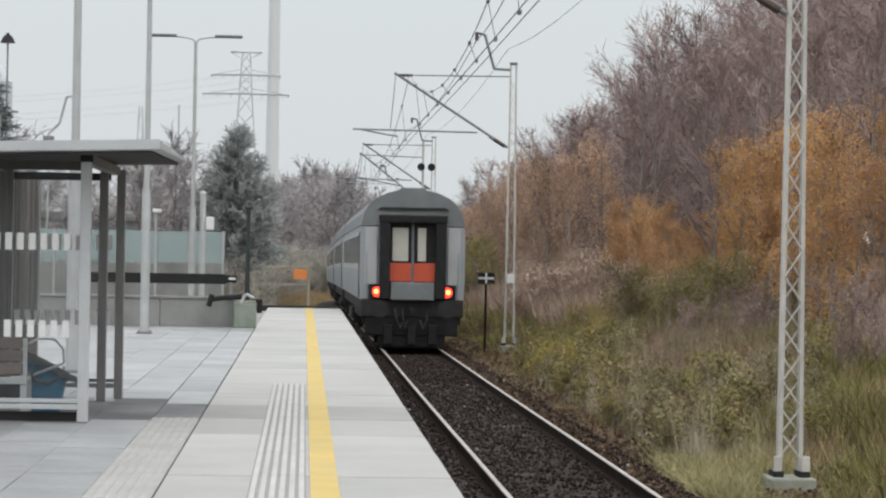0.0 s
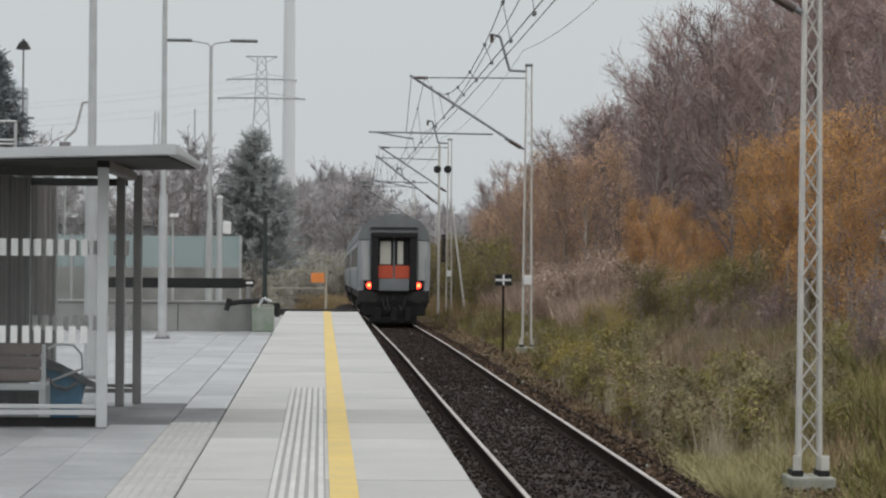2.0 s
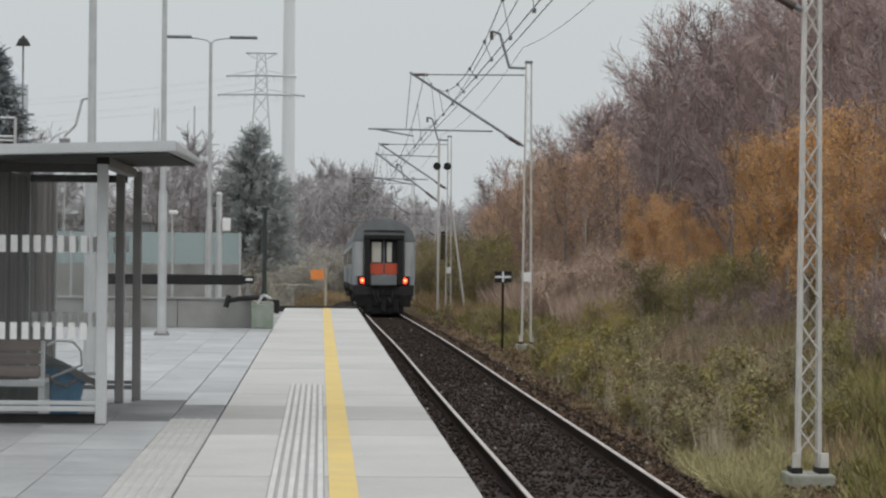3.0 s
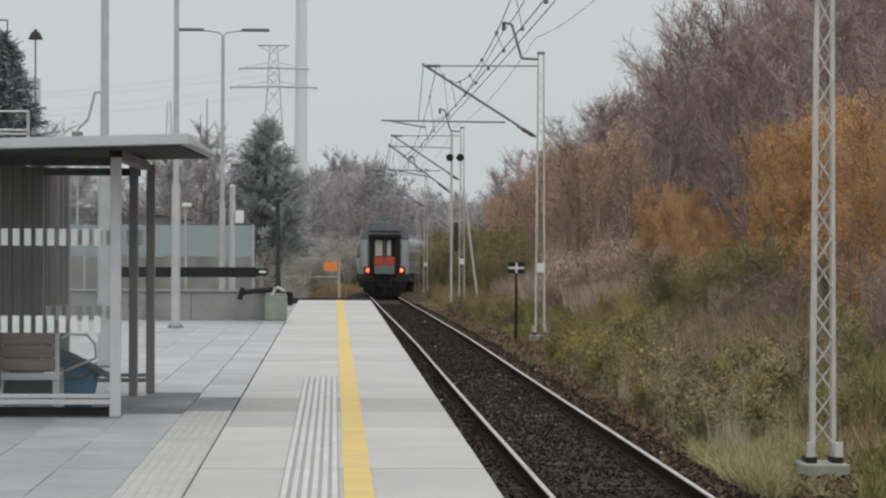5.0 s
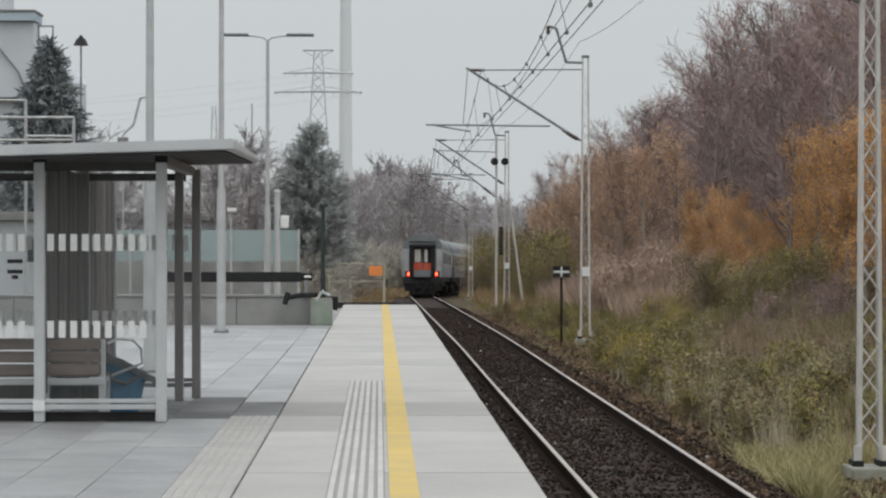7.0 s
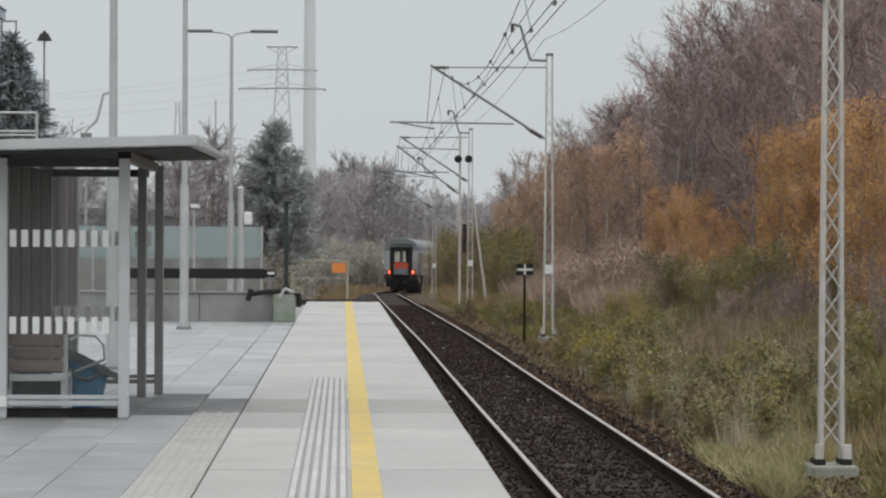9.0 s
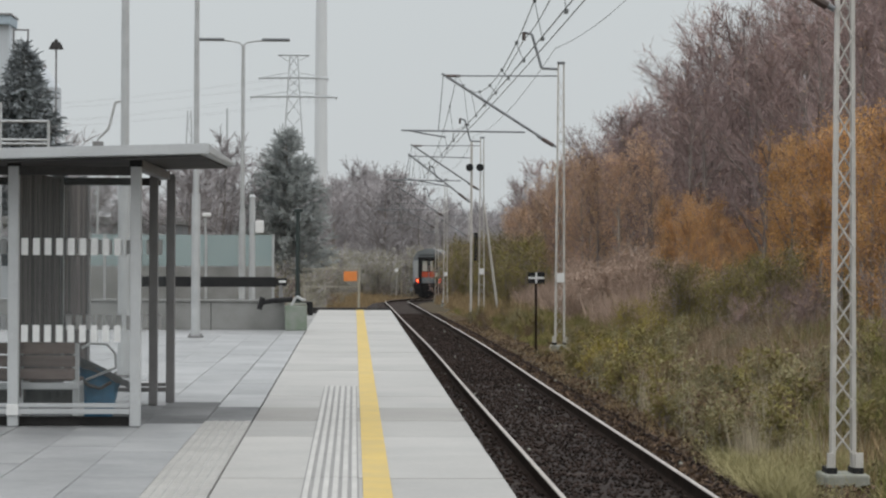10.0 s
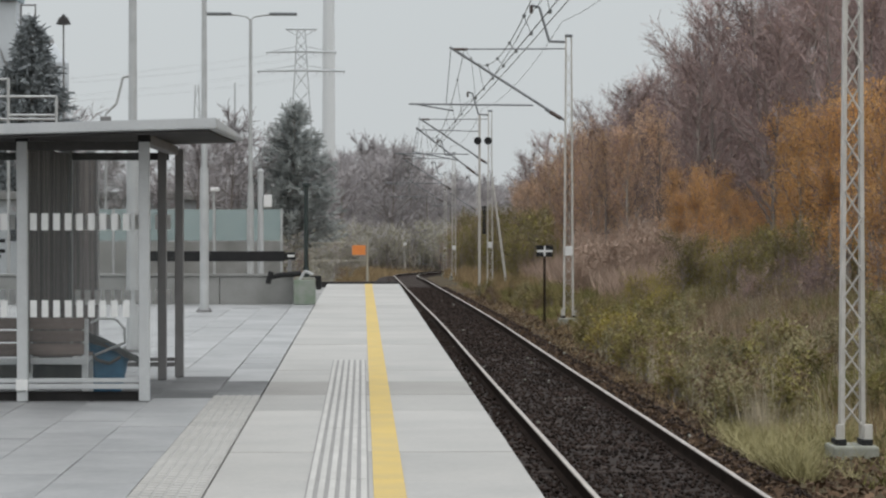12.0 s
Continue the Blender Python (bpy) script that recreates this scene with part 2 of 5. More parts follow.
def raw(name, verts, faces, material, parent=None, label="", smooth=False):
    me = bpy.data.meshes.new(name)
    me.from_pydata([tuple(v) for v in verts], [], [tuple(q) for q in faces])
    me.materials.append(material)
    if smooth:
        for p in me.polygons:
            p.use_smooth = True
    ob = new(name, me)
    ob.parent = parent
    if label:
        ob["label"] = label
    return ob


def wire_mesh(points, r, sides=4):
    """One unbroken wire along a line of points."""
    bm, rings = bmesh.new(), []
    for k, p in enumerate(points):
        d = Vector(points[min(k + 1, len(points) - 1)]) - Vector(points[max(k - 1, 0)])
        q = d.to_track_quat("Z", "Y")
        rings.append([bm.verts.new(Vector(p) + q @ Vector((r * math.cos(a), r * math.sin(a), 0))) for a in (2 * math.pi * i / sides for i in range(sides))])
    for a, b in zip(rings[:-1], rings[1:]):
        for i in range(sides):
            j = (i + 1) % sides
            bm.faces.new((a[i], a[j], b[j], b[i]))
    return bm


def fast_mesh(name, verts, faces, material, parent=None):
    """Many loose faces of one size, from arrays."""
    me = bpy.data.meshes.new(name)
    k = faces.shape[1]
    me.vertices.add(len(verts))
    me.vertices.foreach_set("co", np.asarray(verts, dtype=np.float32).ravel())
    me.loops.add(faces.size)
    me.loops.foreach_set("vertex_index", faces.astype(np.int32).ravel())
    me.polygons.add(len(faces))
    me.polygons.foreach_set("loop_start", np.arange(0, faces.size, k, dtype=np.int32))
    me.update(calc_edges=True)
    me.materials.append(material)
    ob = new(name, me)
    ob.parent = parent
    return ob


# ---------------------------------------------------------------- the lie of the land
CURVE_START, RADIUS = 158.0, 380.0
GAUGE = 1.505
PLAN = [(-300, 2.83), (20, 2.82), (35, 2.785), (60, 2.78), (80, 2.71), (105, 2.70), (150, 2.78), (160, 2.79)]
FALL = [(-300, -0.785), (28, -0.785), (50, -0.87), (75, -0.95), (108, -1.20), (151, -1.62), (166, -1.79), (202, -2.28), (260, -2.95), (420, -4.6), (700, -6.6)]


def glide(knots, y):
    """A smooth line through knots."""
    if y <= knots[0][0]:
        return knots[0][1]
    for i in range(len(knots) - 1):
        (y0, v0), (y1, v1) = knots[i], knots[i + 1]
        if y <= y1:
            sec = (v1 - v0) / (y1 - y0)
            before = (v0 - knots[i - 1][1]) / (y0 - knots[i - 1][0]) if i else sec
            after = (knots[i + 2][1] - v1) / (knots[i + 2][0] - y1) if i + 2 < len(knots) else sec
            m0, m1 = (before + sec) / 2 * (y1 - y0), (sec + after) / 2 * (y1 - y0)
            u = (y - y0) / (y1 - y0)
            return v0 * (2 * u ** 3 - 3 * u * u + 1) + m0 * (u ** 3 - 2 * u * u + u) + v1 * (3 * u * u - 2 * u ** 3) + m1 * (u ** 3 - u * u)
    return knots[-1][1]


def track_x(y):
    """Centre of the track: nearly straight, then bending to the right."""
    x = glide(PLAN, y)
    if y > CURVE_START:
        d = y - CURVE_START
        x += d * d / (2 * RADIUS) if d < 250 else 82.2 + (d - 250) * 0.658
    return x


def track_z(y):
    """Top of rail: level by the platform, then falling away."""
    return glide(FALL, y)


def line_x(y):
    """Centre of the overhead line, which was set out for the older track."""
    s = min(max((y - 22.0) / 40.0, 0.0), 1.0)
    x = 2.74 + 0.11 * s * s * (3 - 2 * s)
    return x + max(0.0, y - 165.0) ** 2 / 800.0


def line_z(y):
    """Level from which mast feet and wires are set out."""
    d = min(max(y - 70, 0.0), 600.0)
    return -0.74 - (0.0108 * d * d / 60 if d < 30 else 0.0108 * (d - 15))


def ground_z(x, y):
    d = x - track_x(y)
    u = min(max((d - 1.6) / 1.2, 0.0), 1.0)
    r = track_z(y) * (1 - u) + line_z(y) * u if y < 400 else track_z(y)
    if d > 0:
        z = r - 0.24 - 0.05 * min(1, max(0, d - 1.4))
        if d < 1.4:
            z = r - 0.62 + 0.38 * max(0, d - 1.1) / 0.3
        if d > 3.4:
            e = d - 3.4
            z += 0.185 * e if e < 14 else 2.59 + 2.4 * (1 - math.exp(-(e - 14) / 13))
        z += 0.16 * noise.noise((x * 0.35, y * 0.22, 0)) * min(1, max(0, (d - 2.8) / 2))
    else:
        z = r - 0.62
        if d < -3.2:
            e = -d - 3.2
            z += min(0.5, 0.12 * e) + 0.12 * noise.noise((x * 0.3, y * 0.2, 3))
    return z


def sheet_lines(stops):
    out = []
    for a, b, step in stops:
        out += list(np.arange(a, b, step))
    return out + [stops[-1][1]]


def build_ground():
    ys = sheet_lines([(-300, -20, 70), (-20, 10, 10), (10, 130, 1.5), (130, 280, 3), (280, 500, 22), (500, 4000, 500)])
    offs = sheet_lines([(-3000, -300, 450), (-300, -60, 40), (-60, -12, 6), (-12, -2, 1.25), (-2, 1.1, 1.55), (1.1, 1.4, 0.3), (1.4, 22, 0.8), (22, 70, 5), (70, 300, 40), (300, 3000, 450)])
    verts, faces = [], []
    for y in ys:
        c = track_x(y)
        for o in offs:
            verts.append((c + o, y, ground_z(c + o, y)))
    w = len(offs)
    for j in range(len(ys) - 1):
        for i in range(w - 1):
            k = j * w + i
            faces.append((k, k + 1, k + w + 1, k + w))
    ob = raw("ground", verts, faces, SOIL, smooth=True)
    return tagged(ob, "rough autumn grass and soil bank beside the railway", "ground", kind="structure")


build_ground()

# ---------------------------------------------------------------- platform
KERB = -0.967


def edge_x(y):
    """The platform's edge draws in slightly along its length."""
    return 1.09 - 0.0016 * y


SLAB_Y = [15.93 + 2.0 * k for k in range(-16, 27)]  # slab joints along the edge
END_Y, WALL_Y = 68.0, 51.0


def build_platform():
    root = thing("platform", "pale concrete railway platform with yellow safety line", "platform", (0.02, 0, 0), kind="structure")
    bm = box(-9.0, 0.86, -16.2, WALL_Y - 0.02, -1.5, -0.10)
    box(KERB - 0.35, 0.86, WALL_Y - 0.02, END_Y - 0.03, -1.5, -0.10, bm=bm)
    part("core", bm, CONCRETE, root, "grey concrete platform wall below the slabs")
    far = box(-9.0, KERB - 0.02, -16.2, 12.0, -0.1, -0.004)
    box(-9.0, -6.93, 12.0, WALL_Y - 0.02, -0.1, -0.004, bm=far)
    box(-6.93, -3.63, 12.0, 22.2, -0.1, -0.006, bm=far)
    part("paving_bed", far, PAVER, root)
    # edge slabs, each with its yellow stretch and guide bars
    for k, y in enumerate(SLAB_Y[:-1]):
        y1 = min(SLAB_Y[k + 1], END_Y)
        # the slab beside the shelter takes the colour darkened for its shade
        ob = part("edge_slab", box(KERB, edge_x(y), 0.006, y1 - y - 0.006, -0.1, 0, 0.006), SHADED_DRY_SLAB if 23.5 < y < 25.5 else SLAB, root)
        ob.location = (0, y, 0.002 * math.sin(k * 2.3))
    line = box(0.05, 0.245, 0.0015, 1.9985, 0.003, 0.007)
    mesh = None
    for k, y in enumerate(SLAB_Y[:-1]):
        if mesh is None:
            ob = part("yellow_line", line, YELLOW, root, "worn yellow safety line")
            mesh = ob.data
        else:
            ob = new("yellow_line", mesh)
            ob.parent = root
        ob.location = (0, y, 0)
        if y + 2 > END_Y:
            ob.scale = (1, (END_Y - y) / 2, 1)
    strip = bar = None
    for k, y in enumerate(SLAB_Y[:-1]):
        if y > 29.0 or y < 9:
            continue
        if strip is None:
            ob = part("guide_strip", box(-0.365, 0.022, 0.008, 1.992, 0.003, 0.005), BAR_GREY, root, "grey strip between tactile bars")
            strip = ob.data
        else:
            ob = new("guide_strip", strip)
            ob.parent = root
        ob.location = (0, y, 0)
        for i in range(6):
            if bar is None:
                ob = part("guide_bar", box(-0.019, 0.019, 0.008, 1.992, 0.005, 0.013, 0.003), TACTILE, root, "raised pale tactile guide bar")
                bar = ob.data
            else:
                ob = new("guide_bar", bar)
                ob.parent = root
            ob.location = (-0.335 + 0.0652 * i, y, 0)
    # studded warning tiles beside the kerb
    tile = studs = None
    for k in range(27):
        if tile is None:
            ob = part("tactile_tile", box(-1.42, KERB - 0.014, 0.005, 0.445, -0.08, -0.001, 0.004), TILE_BED, root, "studded tactile paving tile")
            bm = bmesh.new()
            for i in range(6):
                for j in range(3):
                    x, y = -1.39 + 0.074 * i, 0.06 + 0.148 * j + 0.05 * (i % 2)
                    box(x - 0.027, x + 0.027, y - 0.045, y + 0.045, 0.0, 0.005, bm=bm)
            st = part("stud_field", bm, TACTILE, ob, "rows of raised pale studs")
            tile, studs = ob.data, st.data
        else:
            ob = new("tactile_tile", tile)
            ob.parent = root
            st = new("stud_field", studs)
            st.parent = ob
        ob.location = (0, 23.85 - 0.45 * (k + 1), 0)
    part("end_kerb", box(KERB - 0.3, edge_x(END_Y), END_Y, END_Y + 0.14, -0.4, 0.06, 0.01), UNDER, root, "dark kerb across the platform end")
    # staggered paving slabs
    rng = random.Random(4)
    shared = {}
    for i in range(11):
        x1 = KERB - 0.014 if i == 0 else -1.425 - 0.55 * (i - 1)
        x0 = -1.42 if i == 0 else x1 - 0.55
        y0 = 23.86 if i == 0 else 12.0 + 0.55 * (i % 2) - 0.02
        while y0 < WALL_Y - 0.1:
            y1 = min(y0 + 1.1, WALL_Y - 0.03)
            if i > 4 and y0 < 22:
                y0 = y1
                continue
            key = (round(x1 - x0, 2), round(y1 - y0, 2))
            if key not in shared:
                ob = part("paving_slab", box(x0 - x1 + 0.003, -0.003, 0.003, y1 - y0 - 0.003, -0.1, 0, 0.003), PAVER, root)
                shared[key] = ob.data
            else:
                ob = new("paving_slab", shared[key])
                ob.parent = root
            ob.location = (x1, y0, rng.uniform(-0.004, 0.001))
            if 23.0 < (y0 + y1) / 2 < 26.6:  # dry under the shelter roof, whose shade is in the colour
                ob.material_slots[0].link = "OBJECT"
                ob.material_slots[0].material = SHADED_DRY_PAVER
            y0 = y1
    return root


def sweep(name, profile, y0, y1, step, dx, material, parent=None, dz=0.0):
    """A bar of the given section along the track."""
    ys = list(np.arange(y0, y1, step)) + [y1]
    n, verts, faces = len(profile), [], []
    for y in ys:
        sl = (track_x(y + 0.5) - track_x(y - 0.5))
        for px, pz in profile:
            verts.append((track_x(y) + (dx + px), y - sl * (dx + px), track_z(y) + pz + dz))
    for j in range(len(ys) - 1):
        for i in range(n):
            a, b = j * n + i, j * n + (i + 1) % n
            faces.append((a, b, b + n, a + n))
    return raw(name, verts, faces, material, parent)


def build_track():
    root = thing("railway_track", "single railway track with shiny rails on dark ballast", "track", kind="structure")
    sweep("ballast_bed", [(-2.6, -0.75), (-1.72, -0.19), (-0.9, -0.172), (0.9, -0.172), (1.25, -0.19), (1.7, -0.5), (1.7, -0.9), (-2.6, -0.9)], -40, 330, 1.5, 0, BALLAST, root)
    foot = [(-0.07, -0.172), (-0.07, -0.155), (-0.015, -0.135), (-0.012, -0.045), (-0.036, -0.035), (-0.036, -0.006), (0.036, -0.006), (0.036, -0.035), (0.012, -0.045), (0.015, -0.135), (0.07, -0.155), (0.07, -0.172)]
    head = [(-0.027, -0.012), (-0.024, 0.0), (0.024, 0.0), (0.027, -0.012)]
    for side in (-1, 1):
        rail = sweep("rail", foot, -40, 330, 1.5, side * GAUGE / 2, RUST, root)
        rail["label"] = "steel rail with rusty sides"
        top = sweep("running_surface", head, -40, 330, 1.5, side * GAUGE / 2, RAIL, rail)
        top["label"] = "polished running surface"
    sl = None
    for k in range(300):
        y = 12.2 + 0.6 * k
        if sl is None:
            ob = part("sleeper", box(-1.28, 1.28, -0.12, 0.12, -0.36, -0.166, 0.02), SLEEPER, root)
            sl = ob.data
        else:
            ob = new("sleeper", sl)
            ob.parent = root
        slope = track_x(y + 0.5) - track_x(y - 0.5)
        ob.matrix_basis = pose(track_x(y), y, track_z(y) - 0.004 + 0.012 * math.sin(k * 1.7) * math.sin(k * 0.61), 0, 0, -math.degrees(slope))
    # loose stones
    rs = np.random.RandomState(7)
    n = 44000
    y = 12 + 110 * rs.rand(n) ** 1.5
    o = rs.uniform(-2.15, 1.4, n)
    o = np.where((np.abs(np.abs(o) - GAUGE / 2) < 0.07), o + 0.12, o)
    cx = np.array([track_x(v) for v in y])
    cz = np.array([track_z(v) for v in y])
    shoulder = np.clip(np.abs(o) - 1.72, 0, 1)
    z = cz - 0.153 - 0.62 * shoulder + rs.uniform(-0.02, 0.02, n)
    r = rs.uniform(0.014, 0.036, n) * (1 + 0.2 * (y > 50))
    base = np.array([(1, 0, 0), (-1, 0, 0), (0, 1, 0), (0, -1, 0), (0, 0, 1), (0, 0, -1)], float)
    v = base[None] * rs.uniform(0.6, 1.25, (n, 6, 1)) * r[:, None, None]
    a = rs.uniform(0, 6.28, n)
    ca, sa = np.cos(a)[:, None], np.sin(a)[:, None]
    vx, vy = v[..., 0] * ca - v[..., 1] * sa, v[..., 0] * sa + v[..., 1] * ca
    v = np.stack([vx + (cx + o)[:, None], vy + y[:, None], v[..., 2] * 0.8 + z[:, None]], -1).reshape(-1, 3)
    f = np.array([(0, 2, 4), (2, 1, 4), (1, 3, 4), (3, 0, 4), (2, 0, 5), (1, 2, 5), (3, 1, 5), (0, 3, 5)])
    f = (f[None] + 6 * np.arange(n)[:, None, None]).reshape(-1, 3)
    chips = fast_mesh("pale_chips", v[:6 * 160], f[:8 * 160], OLD_CONC)
    tagged(chips, "scattered pale stone chips on the ballast", "ballast", kind="stuff")
    v, f = v[6 * 160:], f[8 * 160:] - 6 * 160
    st = fast_mesh("ballast_stones", v, f, STONE)
    tagged(st, "loose dark brown ballast stones between the rails", "ballast", kind="stuff")
    return root


build_platform()
build_track()

# ---------------------------------------------------------------- the train
SPEED, TRAIN_START, COACH_LEN, GAP = 14.52, 64.1, 24.5, 0.9
BODY = Matrix(((0.965, 0, 0, 0), (0, 1, 0, 0), (0, 0, 0.965, 0.33), (0, 0, 0, 1)))  # body sits on its springs above the bogies
MOVING = []


def body_profile():
    """Half-open section of a coach, from the sill over the roof to the other sill."""
    pts = [(-1.36, 0.95), (-1.39, 1.4), (-1.39, 2.55), (-1.36, 2.9)]
    for k in range(1, 12):
        a = math.pi * k / 12
        pts.append((-1.33 * math.cos(a) * (1 - 0.0 * k), 2.95 + 0.93 * math.sin(a) ** 0.85))
    return pts + [(1.36, 2.9), (1.39, 2.55), (1.39, 1.4), (1.36, 0.95)]


def prism(section, y0, y1, bm=None):
    bm = bm or bmesh.new()
    a = [bm.verts.new((x, y0, z)) for x, z in section]
    b = [bm.verts.new((x, y1, z)) for x, z in section]
    bm.faces.new(a)
    bm.faces.new(b[::-1])
    for i in range(len(section)):
        j = (i + 1) % len(section)
        bm.faces.new((a[j], a[i], b[i], b[j]))
    bmesh.ops.recalc_face_normals(bm, faces=bm.faces)
    return bm


def build_coach():
    """A passenger coach; its rear end at the origin, running towards +y."""
    root = thing("passenger_coach", "grey passenger coach with black gangway and lit red tail lamps", "train coach", group="coaches of the train")
    sec = body_profile()
    lower = [p for p in sec if p[1] <= 2.92]
    part("body", prism(lower, 0.0, COACH_LEN), COACH, root, "grey painted coach body")
    roof = [p for p in sec if p[1] >= 2.89]
    r = part("roof", prism([(x * 1.012, z + 0.012) for x, z in roof], -0.03, COACH_LEN + 0.03), ROOF, root, "dark grey rounded roof")
    part("roof_vent", box(-0.33, 0.33, 0.0, 1.6, 3.82, 3.93, 0.03), ROOF, r, "flat roof ventilator")
    rib = prism([(-0.95, 3.33), (-0.85, 3.40), (0.85, 3.40), (0.95, 3.33)], -0.07, 0.0)
    part("rain_gutter", rib, UNDER, r, "dark gutter strip over the gangway")
    for side in (-1, 1):
        part("side_band", box(side * 1.392 - 0.004, side * 1.392 + 0.004, 0.4, COACH_LEN - 0.4, 1.75, 2.75), COACH_LT, root, "pale band along the windows")
        pane = None
        for k in range(11):
            y = 2.2 + 1.9 * k
            if pane is None:
                ob = part("side_window", box(side * 1.40 - 0.006, side * 1.40 + 0.006, -0.6, 0.6, 1.9, 2.65, 0.003), DARK_PANE, root, "dark side window")
                pane = ob.data
            else:
                ob = new("side_window", pane)
                ob.parent = root
            ob.location = (0, y, 0)
        part("side_door", box(side * 1.40 - 0.006, side * 1.40 + 0.006, 0.35, 1.15, 1.0, 2.75, 0.003), DARK_PANE, root, "dark entrance door")
        part("corner_post", box(side * 1.1 - 0.17, side * 1.1 + 0.17, -0.05, 0.0, 1.35, 2.86, 0.02), COACH_LT, root, "pale end panel beside the gangway")
        step = tube([(side * 1.22, -0.1, 1.0), (side * 1.22, -0.1, 2.2)], 0.018)
        part("grab_rail", step, COACH, root)
    # gangway frame and doors
    frame_bm = box(-0.88, -0.60, -0.28, 0.0, 0.98, 3.02, 0.03)
    box(0.60, 0.88, -0.28, 0.0, 0.98, 3.02, 0.03, bm=frame_bm)
    box(-0.9, 0.9, -0.30, 0.0, 2.98, 3.2, 0.05, bm=frame_bm)
    part("gangway_frame", frame_bm, BLACK, root, "black rubber gangway bellows")
    for side in (-1, 1):
        door = part("end_door", box(side * 0.335 - 0.30, side * 0.335 + 0.30, -0.08, -0.02, 1.42, 2.98, 0.01), BLACK, root, "folding end door")
        part("door_panel", box(side * 0.325 - 0.29, side * 0.325 + 0.29, -0.10, -0.08, 1.44, 1.93, 0.008), RED, door, "orange-red lower door panel")
        x0 = -0.54 if side < 0 else 0.13
        part("door_window", box(x0, x0 + (0.42 if side < 0 else 0.22), -0.095, -0.08, 1.98, 2.86, 0.008), DOOR_PANE, door, "pale door window")
        lamp = part("tail_lamp", box(side * 0.95 - 0.2, side * 0.95 + 0.2, -0.14, 0.0, 0.98, 1.36, 0.02), BLACK, root, "black tail lamp box")
        part("lens", rod((side * 0.92, -0.16, 1.16), (side * 0.92, -0.14, 1.16), 0.135, sides=20), TAIL, lamp, "glowing red lens")
        part("bulb", rod((side * 0.95, -0.17, 1.17), (side * 0.95, -0.16, 1.17), 0.07, sides=16), TAIL_CORE, lamp, "bright orange lamp centre")
        buf = part("buffer", rod((side * 0.875, -0.62, 0.72), (side * 0.875, 0.0, 0.72), 0.1, sides=12), UNDER, root, "grimy buffer")
        part("buffer_head", rod((side * 0.875, -0.66, 0.72), (side * 0.875, -0.62, 0.72), 0.23, 0.2, sides=18), UNDER, buf)
    part("footplate", box(-0.57, 0.57, -0.34, -0.02, 0.95, 1.42, 0.03), ROOF, root, "grey folded gangway footplate")
    part("buffer_beam", box(-1.36, 1.36, -0.12, 0.3, 0.5, 0.97, 0.03), UNDER, root, "black buffer beam")
    hook = rod((0, -0.5, 0.68), (0, 0.0, 0.68), 0.07, sides=8)
    for x in (-0.45, 0.42, -0.25):
        tube([(x, -0.16, 0.72), (x * 0.9, -0.3, 0.42), (x * 0.7, -0.3, 0.2), (x * 0.5, -0.2, 0.42)], 0.035, bm=hook)
    part("coupling", hook, UNDER, root, "coupling hook and brake hoses")
    gear = box(-1.05, 1.05, 0.35, 0.8, 0.1, 0.6, 0.05)
    box(-1.3, 1.3, 0.0, 0.4, 0.3, 0.56, 0.05, bm=gear)
    part("brake_gear", gear, UNDER, root, "black brake gear under the coach end")
    part("underframe", box(-1.3, 1.3, 0.3, COACH_LEN - 0.2, 0.62, 1.0, 0.04), UNDER, root, "dark underframe")
    part("equipment_box", box(-1.15, 1.15, 8.0, 15.5, 0.3, 0.66, 0.05), UNDER, root)
    gear = box(-1.22, 1.22, -0.1, 0.5, 0.0, 0.55, 0.06)
    box(-0.9, 0.9, -0.05, 0.5, -0.31, 0.02, 0.05, bm=gear)
    for x in (-0.62, 0.0, 0.55):
        box(x - 0.12, x + 0.12, -0.2, -0.04, -0.22, 0.3, 0.03, bm=gear)
    part("end_skirt", gear, BLACK, root, "black brake rigging and steps under the coach end")
    done = set()
    for ob in root.children_recursive:
        if ob.data.name not in done:
            done.add(ob.data.name)
            ob.data.transform(BODY)
    for y in (2.9, COACH_LEN - 2.9):
        bogie = part("bogie", box(-1.1, 1.1, y - 1.8, y + 1.8, 0.34, 0.7, 0.08), UNDER, root, "black bogie frame")
        for dy in (-1.25, 1.25):
            for side in (-1, 1):
                part("wheel", rod((side * 0.70, y + dy, 0.46), (side * 0.82, y + dy, 0.46), 0.46, sides=24), UNDER, bogie)
            part("axle", rod((-0.7, y + dy, 0.46), (0.7, y + dy, 0.46), 0.08), UNDER, bogie)
    return root


def train_rows(behind):
    """Poses of a coach whose rear runs `behind` metres ahead of the train's end."""
    rows = []
    for k in range(25):
        t = 0.5 * k
        y = TRAIN_START + SPEED * t + behind
        x, z = track_x(y), track_z(y)
        y2 = y + COACH_LEN
        for _ in range(4):
            dx, dz = track_x(y2) - x, track_z(y2) - z
            y2 = y + math.sqrt(max(COACH_LEN ** 2 - dx * dx - dz * dz, 1))
        dx, dy, dz = track_x(y2) - x, y2 - y, track_z(y2) - z
        rows.append((t, pose(x, y, z, math.degrees(math.atan2(dz, dy)), 0, -math.degrees(math.atan2(dx, dy)))))
    return rows


coach = build_coach()
for n_coach in range(4):
    ob = coach if n_coach == 0 else copy_thing(coach, pose(0, 0, 0))
    if n_coach:
        ob["label"] = "grey passenger coach coupled further ahead in the train"
    MOVING.append((ob, train_rows(n_coach * (COACH_LEN + GAP))))

# ---------------------------------------------------------------- shelter on the platform
NEAR_Y, FAR_Y = 23.16, 26.75


